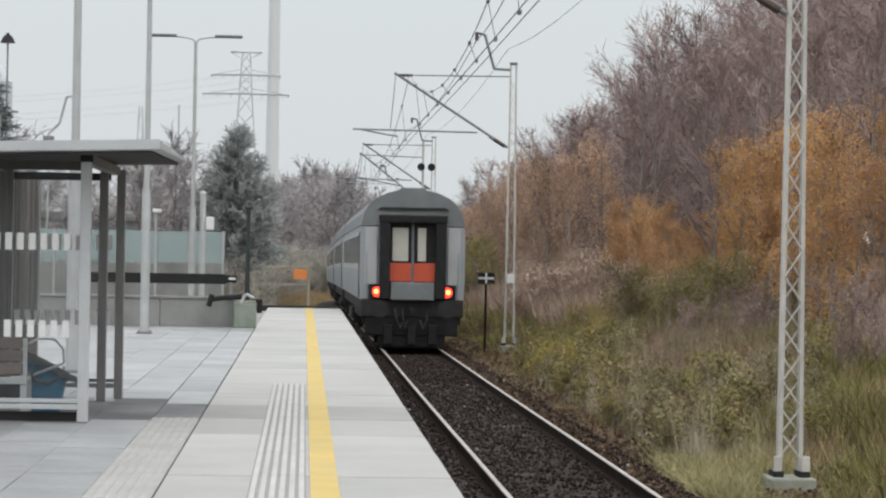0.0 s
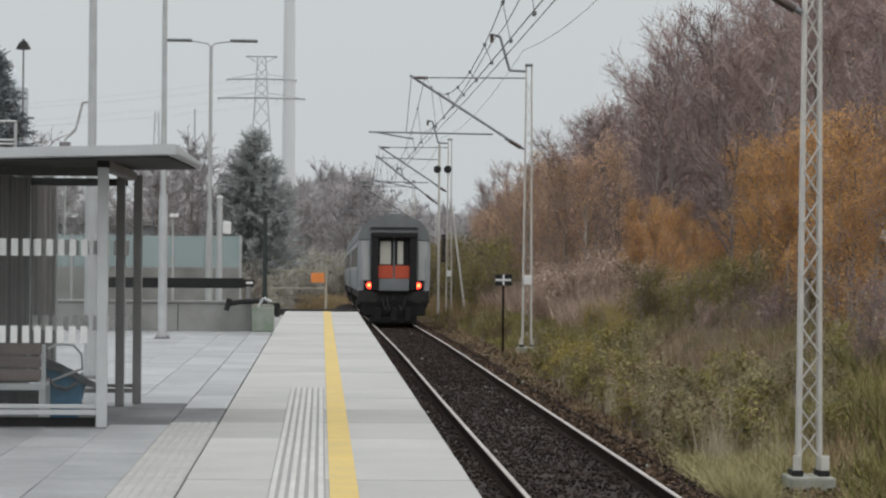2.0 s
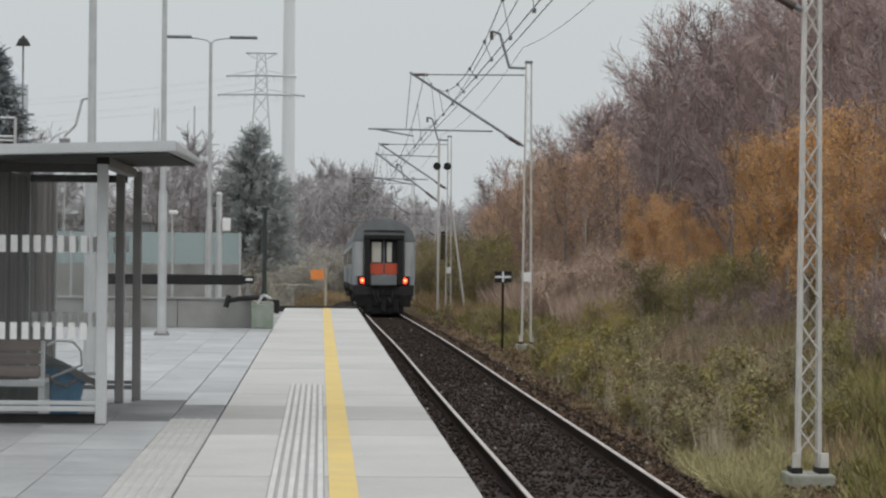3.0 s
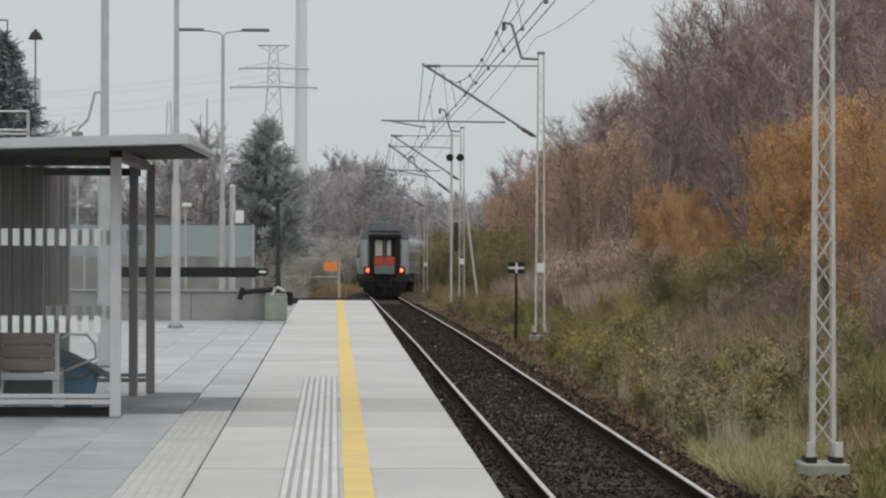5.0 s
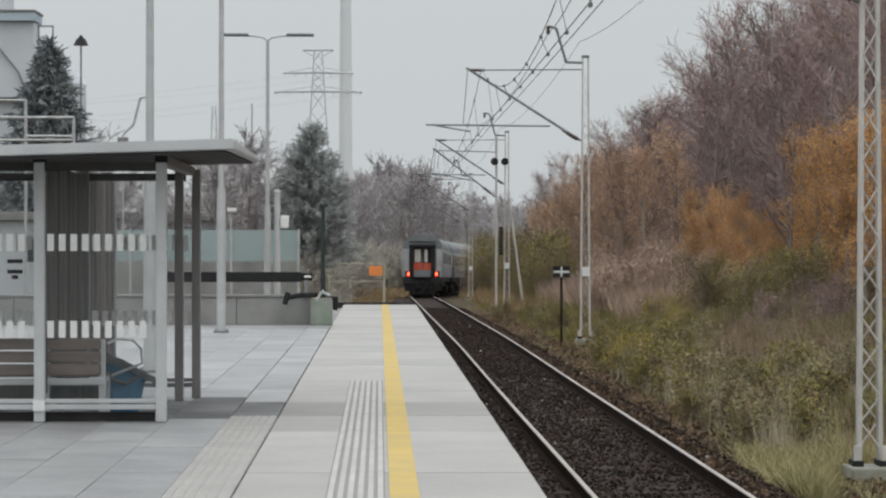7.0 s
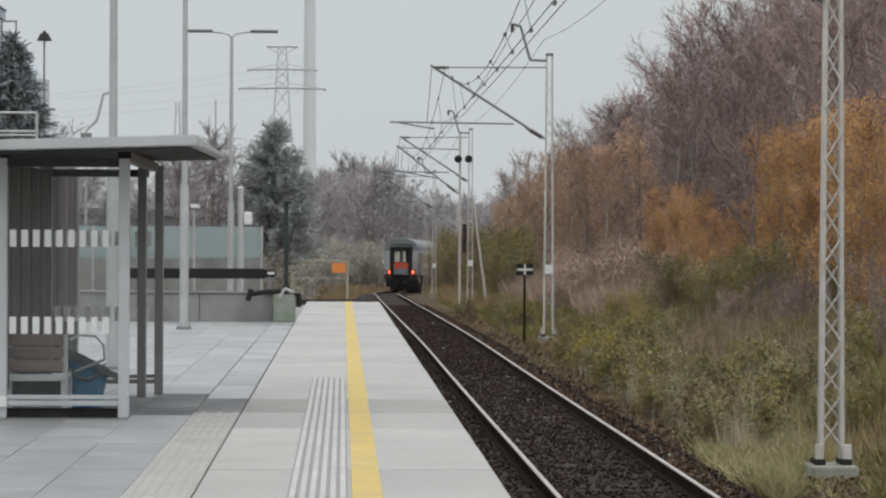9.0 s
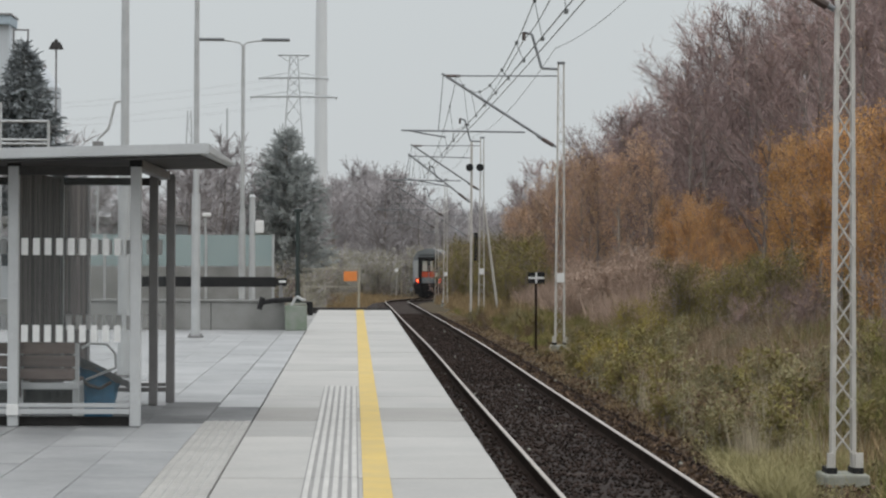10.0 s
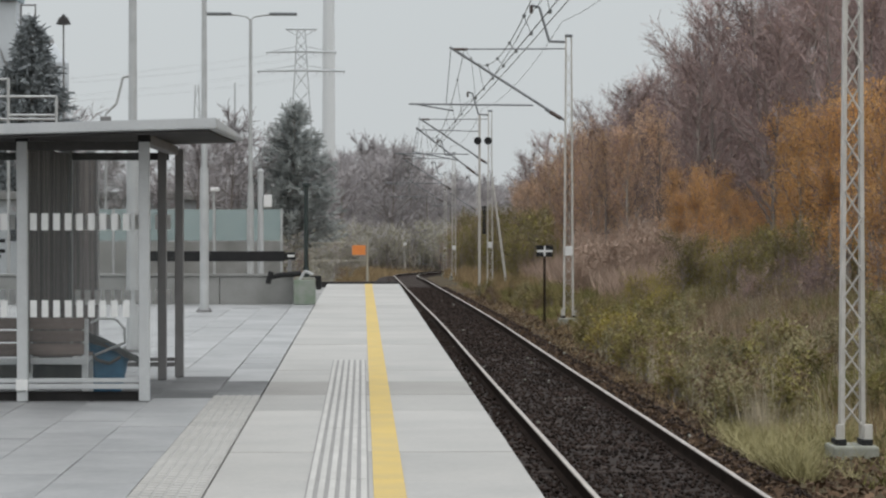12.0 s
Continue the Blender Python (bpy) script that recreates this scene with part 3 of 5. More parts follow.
def stripes(parent, x0, x1, y, z0, z1, shared):
    n = int((x1 - x0) / 0.106)
    for k in range(n):
        x = x0 + 0.05 + 0.106 * k
        if "m" not in shared:
            ob = part("glass_marking", box(-0.031, 0.031, -0.009, -0.006, -0.078, 0.078), STRIPE, parent, "white safety marking on the glass")
            shared["m"] = ob.data
        else:
            ob = new("glass_marking", shared["m"])
            ob.parent = parent
        ob.location = (x, y, (z0 + z1) / 2)


def build_shelter():
    root = thing("platform_shelter", "grey steel platform shelter with glass ends and flat white roof", "shelter")
    post_x = (-2.0, -3.115, -4.23)
    for x in post_x:
        p = part("post", box(x - 0.048, x + 0.048, NEAR_Y - 0.05, NEAR_Y + 0.05, 0, 2.38, 0.008), WHITE, root, "white painted steel post")
        part("post_head", box(x - 0.055, x + 0.055, NEAR_Y - 0.06, NEAR_Y + 0.06, 2.38, 2.45, 0.006), BLACK, p, "black post cap")
    part("leg_bracket", box(-3.17, -3.06, NEAR_Y - 0.07, NEAR_Y - 0.05, 0.1, 0.2, 0.004), STRIPE, root, "white foot bracket")
    for x in (-1.94, -2.085, -3.115, -4.23):
        y = FAR_Y if x != -2.085 else FAR_Y - 0.45
        part("far_post", box(x - 0.045, x + 0.045, y - 0.05, y + 0.05, 0, 2.42, 0.008), BROWNPOST, root, "dark brown-grey steel post")
    for y, m in ((NEAR_Y, WHITE), (FAR_Y, BROWNPOST)):
        for k in range(2):
            x0, x1 = post_x[k + 1] + 0.05, post_x[k] - 0.05 + (0.06 if y == FAR_Y and k == 0 else 0)
            part("low_rail", box(x0, x1, y - 0.025, y + 0.025, 0.17, 0.208, 0.006), m, root)
            part("low_rail", box(x0, x1, y - 0.04, y + 0.03, 0.112, 0.158, 0.006), m, root)
            pane = part("glass_pane", box(x0, x1, y - 0.004, y + 0.004, 0.21, 2.3), GLASS, root, "clear glass end panel")
            pane.visible_shadow = False
            shared = {}
            stripes(pane, x0, x1, y, 1.57, 1.72, shared)
            stripes(pane, x0, x1, y, 0.765, 0.93, shared)
    # Solid dark strip added for the floor shade behind the low rails.
    part("plinth", box(-4.18, -2.06, NEAR_Y + 0.035, NEAR_Y + 0.065, 0, 0.085, 0.004), UNDER, root, "added dark strip for the shade along the foot of the glass")
    for z, half in ((1.455, 0.07), (1.36, 0.07), (1.31, 0.03)):
        part("pictogram_bar", box(-3.34 - half, -3.34 + half, NEAR_Y - 0.01, NEAR_Y - 0.006, z, z + 0.035), BLACK, root, "dark bar of a glass pictogram")
    for x in (-2.0, -4.23):
        part("roof_beam", box(x - 0.05, x + 0.05, NEAR_Y + 0.06, FAR_Y, 2.36, 2.45, 0.006), BROWNPOST, root, "dark roof beam")
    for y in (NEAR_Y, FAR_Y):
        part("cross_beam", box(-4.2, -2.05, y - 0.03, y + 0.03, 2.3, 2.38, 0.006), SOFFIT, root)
    slope = 0.03
    for z0, z1, name in ((2.475, 2.572, "roof"),):
        bm = box(-5.0, -1.29, 22.4, 27.4, z0, z1)
        for v in bm.verts:  # the sheet roof thins towards its far edge
            if v.co.y > 25 and v.co.z < 2.5:
                v.co.z += 0.055
        bmesh.ops.bevel(bm, geom=bm.edges[:], offset=0.01, segments=2, affect="EDGES")
        bmesh.ops.transform(bm, matrix=Matrix(((1, 0, 0, 0), (0, 1, 0, 0), (slope, 0, 1, 1.29 * slope), (0, 0, 0, 1))), verts=bm.verts)
        roof = part("roof", bm, ROOF_WHITE, root, "flat white sheet roof")
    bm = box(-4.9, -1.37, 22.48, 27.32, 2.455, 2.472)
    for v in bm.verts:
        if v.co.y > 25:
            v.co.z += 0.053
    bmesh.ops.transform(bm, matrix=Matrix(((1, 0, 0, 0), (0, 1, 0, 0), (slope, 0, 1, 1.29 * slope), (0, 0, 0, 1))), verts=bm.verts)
    part("soffit", bm, SOFFIT, roof, "grey underside of the roof, darkened for shade")
    slat = None
    for k in range(46):
        y = NEAR_Y + 0.1 + 0.135 * k
        if slat is None:
            ob = part("wall_slat", box(-0.02, 0.02, -0.037, 0.037, 0.24, 2.36, 0.004), SLAT, root, "dark brown upright timber slat")
            slat = ob.data
        else:
            ob = new("wall_slat", slat)
            ob.parent = root
        ob.location = (-3.115, y, 0)
    for z in (0.3, 1.3, 2.28):
        part("slat_rail", box(-3.165, -3.137, NEAR_Y + 0.06, NEAR_Y + 6.2, z, z + 0.06), BROWNPOST, root)
    part("wall_post", box(-3.16, -3.07, NEAR_Y + 6.2, NEAR_Y + 6.29, 0, 2.42, 0.008), BROWNPOST, root)
    return root


def build_bench():
    """A bench along the near glass, its back towards the glass."""
    root = thing("bench", "worn brown timber bench with white frame behind the glass", "bench", (-4.32, NEAR_Y + 0.38, 0))
    length = 1.76
    for x in (0.03, 0.62, 1.21, length - 0.03):
        bm = box(x - 0.03, x + 0.03, 0.03, 0.07, 0, 0.74, 0.006)
        box(x - 0.03, x + 0.03, 0.44, 0.48, 0, 0.40, 0.006, bm=bm)
        box(x - 0.03, x + 0.03, 0.05, 0.5, 0.34, 0.38, 0.006, bm=bm)
        part("leg_frame", bm, WHITE, root, "white steel bench frame")
    part("seat_rail", box(0.0, length, 0.0, 0.03, 0.315, 0.375, 0.006), WHITE, root, "white steel rail under the seat")
    for k in range(3):
        x0, x1 = 0.02 + 0.59 * k, 0.545 + 0.59 * k
        for z in (0.405, 0.525, 0.645):
            part("back_board", box(x0, x1, -0.01, 0.025, z, z + 0.105, 0.008), BENCHWOOD, root)
        # Dark panel added in place of the shade below the seat.
        part("kick_board", box(x0, x1, 0.36, 0.385, 0.13, 0.29, 0.006), SLAT, root, "added dark panel for the shade under the seat")
    for k in range(4):
        part("seat_board", box(0.0, length, 0.09 + 0.105 * k, 0.185 + 0.105 * k, 0.383, 0.41, 0.006), BENCHWOOD, root)
    arm = tube([(length + 0.02, 0.06, 0.7), (length + 0.1, 0.1, 0.74), (length + 0.24, 0.2, 0.73), (length + 0.31, 0.3, 0.64), (length + 0.31, 0.4, 0.5), (length + 0.02, 0.44, 0.38)], 0.012)
    part("armrest", arm, GALV, root, "bent tube armrest")
    return root


def build_bag():
    """A large soft tote, wider at the top, its flap falling to one side."""
    root = thing("bag", "large slumped blue bag with dark sloping flap on the paving", "bag", (-2.46, NEAR_Y + 1.0, 0))
    bm, rings = bmesh.new(), []
    for k in range(9):
        u = k / 8
        z = 0.5 * u
        w, d = 0.15 + 0.07 * u - 0.03 * (u > 0.95), 0.13 + 0.03 * math.sin(3 * u)
        ring = []
        for i in range(24):
            a = 2 * math.pi * i / 24
            ca, sa = math.cos(a), math.sin(a)
            q = 1 + 0.07 * noise.noise((3 * ca, 3 * sa, 5 * u)) + 0.03 * noise.noise((9 * ca, 9 * sa, 9 * u))
            x = w * math.copysign(abs(ca) ** 0.6, ca) * q + 0.02 * u
            ring.append(bm.verts.new((x, d * math.copysign(abs(sa) ** 0.6, sa) * q, z * (1 - 0.28 * max(0, x / 0.25) * u))))
        rings.append(ring)
    for r0, r1 in zip(rings[:-1], rings[1:]):
        for i in range(24):
            j = (i + 1) % 24
            bm.faces.new((r0[i], r0[j], r1[j], r1[i]))
    bm.faces.new(rings[0][::-1])
    bm.faces.new(rings[-1])
    part("body", bm, BLUE, root, "creased blue cloth")
    flap = bmesh.new()
    grid = []
    for i in range(13):
        u = i / 12
        x = -0.25 + 0.60 * u
        zc = 0.62 - 0.30 * u ** 1.3
        grid.append([flap.verts.new((x, -0.19 + 0.38 * v / 6, zc - 0.09 * (v / 3 - 1) ** 2 * (1 - 0.6 * u) + 0.02 * noise.noise((6 * u, v, 0)))) for v in range(7)])
    for g0, g1 in zip(grid[:-1], grid[1:]):
        for v in range(6):
            flap.faces.new((g0[v], g1[v], g1[v + 1], g0[v + 1]))
    bmesh.ops.solidify(flap, geom=flap.faces[:], thickness=0.02)
    part("flap", flap, DARKCLOTH, root, "dark folded flap sloping to one side")
    part("strap", tube([(-0.16, -0.17, 0.42), (-0.05, -0.2, 0.33), (0.06, -0.19, 0.3), (0.16, -0.17, 0.36)], 0.016), DARKCLOTH, root)
    return root


# ---------------------------------------------------------------- lamps, wall, barrier, railings
def build_lamp():
    root = thing("platform_lamp", "tall grey steel platform lamp with two arms", "street lamp", group="platform lamps")
    part("base_plate", box(-0.14, 0.14, -0.14, 0.14, 0, 0.035, 0.008), BROWNPOST, root)
    for x in (-0.1, 0.1):
        for y in (-0.1, 0.1):
            part("bolt", rod((x, y, 0.035), (x, y, 0.07), 0.014, sides=6), BROWNPOST, root)
    low = part("lower_tube", rod((0, 0, 0.03), (0, 0, 2.65), 0.082, 0.078, 20), GALV, root, "thick lower tube")
    part("access_door", box(-0.035, 0.035, -0.086, -0.07, 0.7, 1.05, 0.004), GALV, low)
    part("pole", rod((0, 0, 2.6), (0, 0, 6.98), 0.055, 0.042, 18), GALV, root, "tapered upper pole")
    for s in (-1, 1):
        arm = part("arm", tube([(0, 0, 6.95), (s * 0.1, 0, 7.04), (s * 0.32, 0, 7.08), (s * 0.6, 0, 7.1)], 0.022), GALV, root)
        part("lamp_head", box(s * 0.85 - 0.36, s * 0.85 + 0.36, -0.13, 0.13, 7.08, 7.15, 0.025), TUBE, arm, "flat dark luminaire head")
    return root


def build_lamps():
    lamp = build_lamp()
    lamp.matrix_basis = pose(-2.91, 46.45, 0)
    copy_thing(lamp, pose(-2.91, 32.0, 0))
    copy_thing(lamp, pose(-2.91, 65.7, -0.02))
    copy_thing(lamp, pose(-2.91, 16.5, 0))


def build_short_post():
    root = thing("equipment_post", "short white post carrying a white box", "post", (-2.66, 65.9, -1.3))
    part("post", rod((0, 0, 0), (0, 0, 4.3), 0.085, 0.075, 16), WHITE, root)
    part("white_box", box(0.08, 0.3, -0.1, 0.1, 3.35, 3.68, 0.03), STRIPE, root, "small white box")
    part("cap", rod((0, 0, 4.3), (0, 0, 4.36), 0.095, 0.05, 16), WHITE, root)


def build_end_wall():
    root = thing("end_wall", "low weathered concrete wall closing the paved platform", "wall", kind="structure")
    for k in range(5):
        x1 = -1.39 - 1.5 * k
        part("wall_panel", box(x1 - 1.49, x1, WALL_Y, WALL_Y + 0.22, -1.4, 0.56, 0.015), CONCRETE, root)
    part("coping", box(-8.9, -1.38, WALL_Y - 0.03, WALL_Y + 0.25, 0.563, 0.61, 0.01), CONCRETE, root)


def build_barrier():
    root = thing("crossing_barrier", "black barrier boom on a mossy concrete pedestal", "barrier", (-1.15, WALL_Y - 0.25, 0))
    part("pedestal", box(-0.23, 0.21, -0.2, 0.2, 0, 0.5, 0.03), MOSSY, root, "mossy green-grey concrete pedestal")
    part("pedestal_cap", box(-0.2, 0.2, -0.17, 0.17, 0.5, 0.55, 0.02), OLD_CONC, root)
    post = part("post", rod((0.02, 0, 0.5), (0.02, 0, 2.40), 0.047, 0.04, 14), GREENPOST, root, "dark green iron post")
    part("post_cap", box(-0.05, 0.12, -0.06, 0.06, 2.38, 2.45, 0.02), GREENPOST, post)
    part("collar", rod((0.02, 0, 0.5), (0.02, 0, 0.75), 0.075, 0.055, 14), GREENPOST, post)
    bm = box(-3.3, -0.42, 0.16, 0.28, 0.865, 1.07, 0.012)
    box(-0.42, -0.2, 0.17, 0.27, 0.89, 1.045, 0.01, bm=bm)
    boom = part("boom", bm, BLACK, root, "black tapering boom")
    part("boom_end", box(-0.36, -0.22, 0.15, 0.168, 0.955, 1.0, 0.004), STRIPE, boom, "pale plate on the boom end")
    part("boom_stand", box(-0.36, -0.28, 0.17, 0.27, 0.55, 0.92, 0.01), BROWNPOST, root)
    arm = tube([(-0.08, -0.02, 0.62), (-0.45, -0.04, 0.6), (-0.72, -0.05, 0.55)], 0.05)
    rod((-0.75, -0.06, 0.42), (-0.68, -0.06, 0.66), 0.055, bm=arm)
    part("crank_arm", arm, BLACK, root, "black crank arm with weight")
    wgt = box(0.22, 0.33, -0.12, 0.06, 0.3, 0.58, 0.03)
    rod((0.1, -0.03, 0.55), (0.28, -0.03, 0.55), 0.03, bm=wgt)
    part("counterweight", wgt, BLACK, root, "black counterweight")
    part("bracket", tube([(-0.1, -0.16, 0.5), (0.0, -0.16, 0.68), (0.16, -0.16, 0.6)], 0.028), GALV, root)


def build_end_railing():
    root = thing("end_railing", "cream painted pipe railing behind the platform end", "railing", (0, END_Y + 0.15, 0))
    for x in (-1.35, 0.14):
        part("upright", rod((x, 0, -1.4), (x, 0, 1.12), 0.014 if x < 0.1 else 0.035, sides=10), CREAM, root)
    for z in (1.1, 0.62):
        part("rail", rod((-1.38, 0, z), (0.16, 0, z), 0.014, sides=10), CREAM, root)
    sign = thing("warning_sign", "small orange sign fixed to the pipe railing", "sign", (0, END_Y + 0.05, 0))
    part("board", box(-0.27, 0.09, 0, 0.02, 0.78, 1.04, 0.006), ORANGE, sign, "orange sign board")
    for x in (-0.2, 0.02):
        part("clip", box(x - 0.02, x + 0.02, 0.02, 0.09, 1.05, 1.07), CREAM, sign)


def build_screen():
    root = thing("glazed_screen", "teal-grey glazed noise screen on a grey base", "fence", (0, 75.0, 0))
    z0 = -1.4
    for k in range(8):
        x = -2.4 - 1.0 * k
        part("post", box(x - 0.035, x + 0.035, -0.04, 0.04, z0, 2.08, 0.006), GALV, root)
        if k < 7:
            part("pane", box(x - 0.96, x - 0.04, -0.01, 0.01, 1.12, 2.05), SCREEN, root, "teal tinted pane")
            part("base_panel", box(x - 0.96, x - 0.04, -0.03, 0.03, z0, 1.1, 0.01), CONCRETE, root, "dull grey base panel")


build_shelter()
build_bench()
build_bag()
build_lamps()
build_short_post()
build_end_wall()
build_barrier()
build_end_railing()
build_screen()

# ---------------------------------------------------------------- overhead line
CONTACT_Z, MESS_Z = 5.5, 7.05  # above the rail


def lacing(root, material, x0, x1, xt0, xt1, y, z0, z1, pitch, turn=0, r=0.012):
    n = int((z1 - z0) / pitch)
    for k in range(n):
        a, b = k / n, (k + 1) / n
        l0, r0 = x0 + (xt0 - x0) * a, x1 + (xt1 - x1) * a
        l1, r1 = x0 + (xt0 - x0) * b, x1 + (xt1 - x1) * b
        za, zb = z0 + (z1 - z0) * a, z0 + (z1 - z0) * b
        p, q = ((l0, y, za), (r1, y, zb)) if (k + turn) % 2 else ((r0, y, za), (l1, y, zb))
        part("lacing_bar", rod(p, q, r, sides=5), material, root)


def build_mast(base_z, lace=0.012):
    """Lattice mast with its bracket; foot at the origin, rail side towards -x."""
    root = thing("catenary_mast", "pale grey lattice steel catenary mast with bracket arms", "catenary mast", group="masts along the track")
    part("foundation", box(-0.26, 0.26, -0.3, 0.3, -0.5, 0.0, 0.03), OLD_CONC, root, "square concrete foundation")
    top = 7.55
    for s in (-1, 1):
        bm = bmesh.new()
        a, b = [], []
        for x, y in ((-0.024, -0.075), (0.024, -0.075), (0.024, 0.075), (-0.024, 0.075)):
            a.append(bm.verts.new((s * 0.12 + x, y, 0.05)))
            b.append(bm.verts.new((s * 0.072 + x * 0.8, y * 0.6, top)))
        bm.faces.new(a[::-1])
        bm.faces.new(b)
        for i in range(4):
            j = (i + 1) % 4
            bm.faces.new((a[i], a[j], b[j], b[i]))
        part("upright", bm, MAST, root)
        part("foot", box(s * 0.15 - 0.06, s * 0.15 + 0.06, -0.17, 0.17, 0, 0.07, 0.01), BLACK, root, "dark bolted foot")
        gus = box(s * 0.16 - 0.05, s * 0.16 + 0.05, -0.15, -0.13, 0.06, 0.24, 0.01)
        part("gusset", gus, MAST, root)
    for y, turn in ((-0.085, 0), (0.085, 1)):
        lacing(root, MAST, -0.115, 0.115, -0.065, 0.065, y * 0.8, 0.2, top - 0.5, 0.29, turn, lace)
    part("head_plate", box(-0.1, 0.1, -0.07, 0.07, top - 0.05, top + 0.02, 0.008), TUBE, root)
    off = -2.65  # track centre seen from the mast
    zb = -base_z  # rail top above the foot
    strut = rod((-0.12, 0, zb + 5.14), (off - 0.53, 0, zb + 7.08), 0.035, sides=8)
    rod((-0.3, 0, zb + 5.24), (-0.62, 0, zb + 5.435), 0.045, sides=10, bm=strut)
    brace = part("bracket_strut", strut, TUBE, root, "diagonal bracket tube")
    part("insulator", rod((-0.2, 0, zb + 5.18), (-0.5, 0, zb + 5.36), 0.055, sides=10), INSUL, brace, "brown insulator")
    stay = rod((-0.1, 0, zb + 7.04), (off - 0.5, 0, zb + 7.02), 0.018, sides=6)
    st = part("top_stay", stay, TUBE, root)
    part("stay_insulator", rod((off - 0.42, 0, zb + 7.02), (off - 0.05, 0, zb + 7.02), 0.04, sides=8), INSUL, st)
    reg = part("registration_tube", rod((-0.95, 0, zb + 5.53), (off - 1.62, 0, zb + 5.56), 0.024, sides=8), TUBE, root)
    part("steady_arm", tube([(off - 1.4, 0, zb + 5.55), (off - 0.9, 0, zb + 5.46), (off - 0.42, 0, zb + 5.38)], 0.02), TUBE, reg)
    part("drop_bracket", rod((off - 0.5, 0, zb + 7.0), (off - 0.62, 0, zb + 5.57), 0.012, sides=5), TUBE, root)
    arm = tube([(-0.05, 0, top - 0.18), (-0.52, 0, top - 0.16), (-0.78, 0, top + 0.74), (-1.0, 0, top + 0.80)], 0.035)
    fa = part("feeder_arm", arm, TUBE, root, "bent arm carrying the feeder wire")
    part("feeder_insulator", rod((-1.0, 0, top + 0.80), (-1.0, 0, top + 0.58), 0.05, sides=10), INSUL, fa)
    return root


MASTS = [(-14.0, 2.67), (28.5, 2.84), (67.0, 2.66), (112.0, 2.85), (152.0, 2.7), (190.0, 2.65), (228.0, 2.65), (266.0, 2.65)]


def build_overhead():
    first, slim = build_mast(-0.15), build_mast(-0.15, 0.006)
    for k, (y, d) in enumerate(MASTS):
        slope = line_x(y + 1) - line_x(y - 1)
        m = pose(line_x(y) + d, y, line_z(y) - 0.15, 0, 0, -math.degrees(slope / 2))
        ob = first if k == 0 else slim if k == 2 else copy_thing(first if k < 2 else slim, m)
        ob.matrix_basis = m
        if k == 3:  # the anchor mast is taller than the rest
            ob.scale = (1, 1, 1.04)
        if k == 2:
            part("tie_plate", box(-0.1, 0.1, -0.17, -0.155, 1.67, 1.92, 0.005), STRIPE, ob, "white plate on the mast")

    def hang(name, label, x_off, z_ends, sag, r=0.011, near_off=None):
        """near_off: the offset at the first two masts, where the wire crosses over."""
        ys = [y for y, _ in MASTS]
        line = []
        for a, b in zip(ys[:-1], ys[1:]):
            for k in range(14):
                u = k / 14
                y = a + (b - a) * u
                oa, ob = (x_off if near_off is None or v > 60 else near_off for v in (a, b))
                line.append(((line_x(a) + oa) * (1 - u) + (line_x(b) + ob) * u, y, line_z(y) + z_ends - sag * 4 * u * (1 - u)))
        bm = wire_mesh(line, r)
        ob = mesh_object(name, bm, WIRE)
        return tagged(ob, label, "overhead wire", "wires over the track")

    hang("contact_wire", "bare copper contact wire over the track", -0.05, CONTACT_Z, 0.04, r=0.011)
    hang("contact_wire", "second contact wire beside the first", 0.10, CONTACT_Z, 0.04, r=0.010)
    mess = hang("messenger_wire", "sagging messenger wire with droppers", -0.12, MESS_Z, 1.42, r=0.009)
    ys = [y for y, _ in MASTS]
    for a, b in zip(ys[:-1], ys[1:]):
        for k in range(1, 9):
            u = k / 9
            y = a + (b - a) * u
            x = line_x(a) * (1 - u) + line_x(b) * u
            zt = line_z(y) + MESS_Z - 1.42 * 4 * u * (1 - u)
            zc = line_z(y) + CONTACT_Z
            bm = rod((x - 0.12, y, zt), (x, y, zc), 0.006, sides=4)
            for zz, xx in ((zt, x - 0.12), (zc, x)):
                box(xx - 0.022, xx + 0.022, y - 0.1, y + 0.1, zz - 0.025, zz + 0.025, bm=bm)
            part("dropper", bm, WIRE, mess)
    hang("feeder_wire", "feeder wire hung from the mast arms", 1.66, 8.0, 0.5, r=0.012, near_off=0.5)
    hang("earth_wire", "thin earth wire along the mast tops", 2.5, 7.78, 0.5, r=0.008)
    # the anchored mast: leaning strut and tension weights
    y = 112.0
    root = thing("anchor_strut", "leaning steel strut and dark tension weights beside a mast", "mast strut", (line_x(y) + 2.65, y, line_z(y) - 0.2))
    part("strut", rod((1.0, 0, -0.35), (0.3, 0, 4.9), 0.06, 0.045, 8), MAST, root, "leaning strut")
    part("second_upright", box(-0.32, -0.22, -0.08, 0.08, -0.35, 7.7, 0.01), MAST, root)
    for k in range(9):
        part("weight", rod((-0.06, -0.1, 2.4 + 0.14 * k), (-0.06, -0.1, 2.52 + 0.14 * k), 0.09, sides=12), BLACK, root)
    brace = part("bracket_strut", rod((-0.33, 0, 5.0), (-3.1, 0, 7.15), 0.035, sides=8), TUBE, root, "diagonal bracket tube")
    part("insulator", rod((-0.5, 0, 5.13), (-0.85, 0, 5.4), 0.055, sides=10), INSUL, brace, "brown insulator")
    part("top_stay", rod((-0.3, 0, 6.98), (-3.1, 0, 7.05), 0.022, sides=6), TUBE, root)
    part("registration_tube", rod((-1.2, 0, 5.68), (-3.3, 0, 6.08), 0.026, sides=8), TUBE, root)
    part("drop_bracket", rod((-3.05, 0, 7.05), (-3.25, 0, 6.05), 0.014, sides=5), TUBE, root)
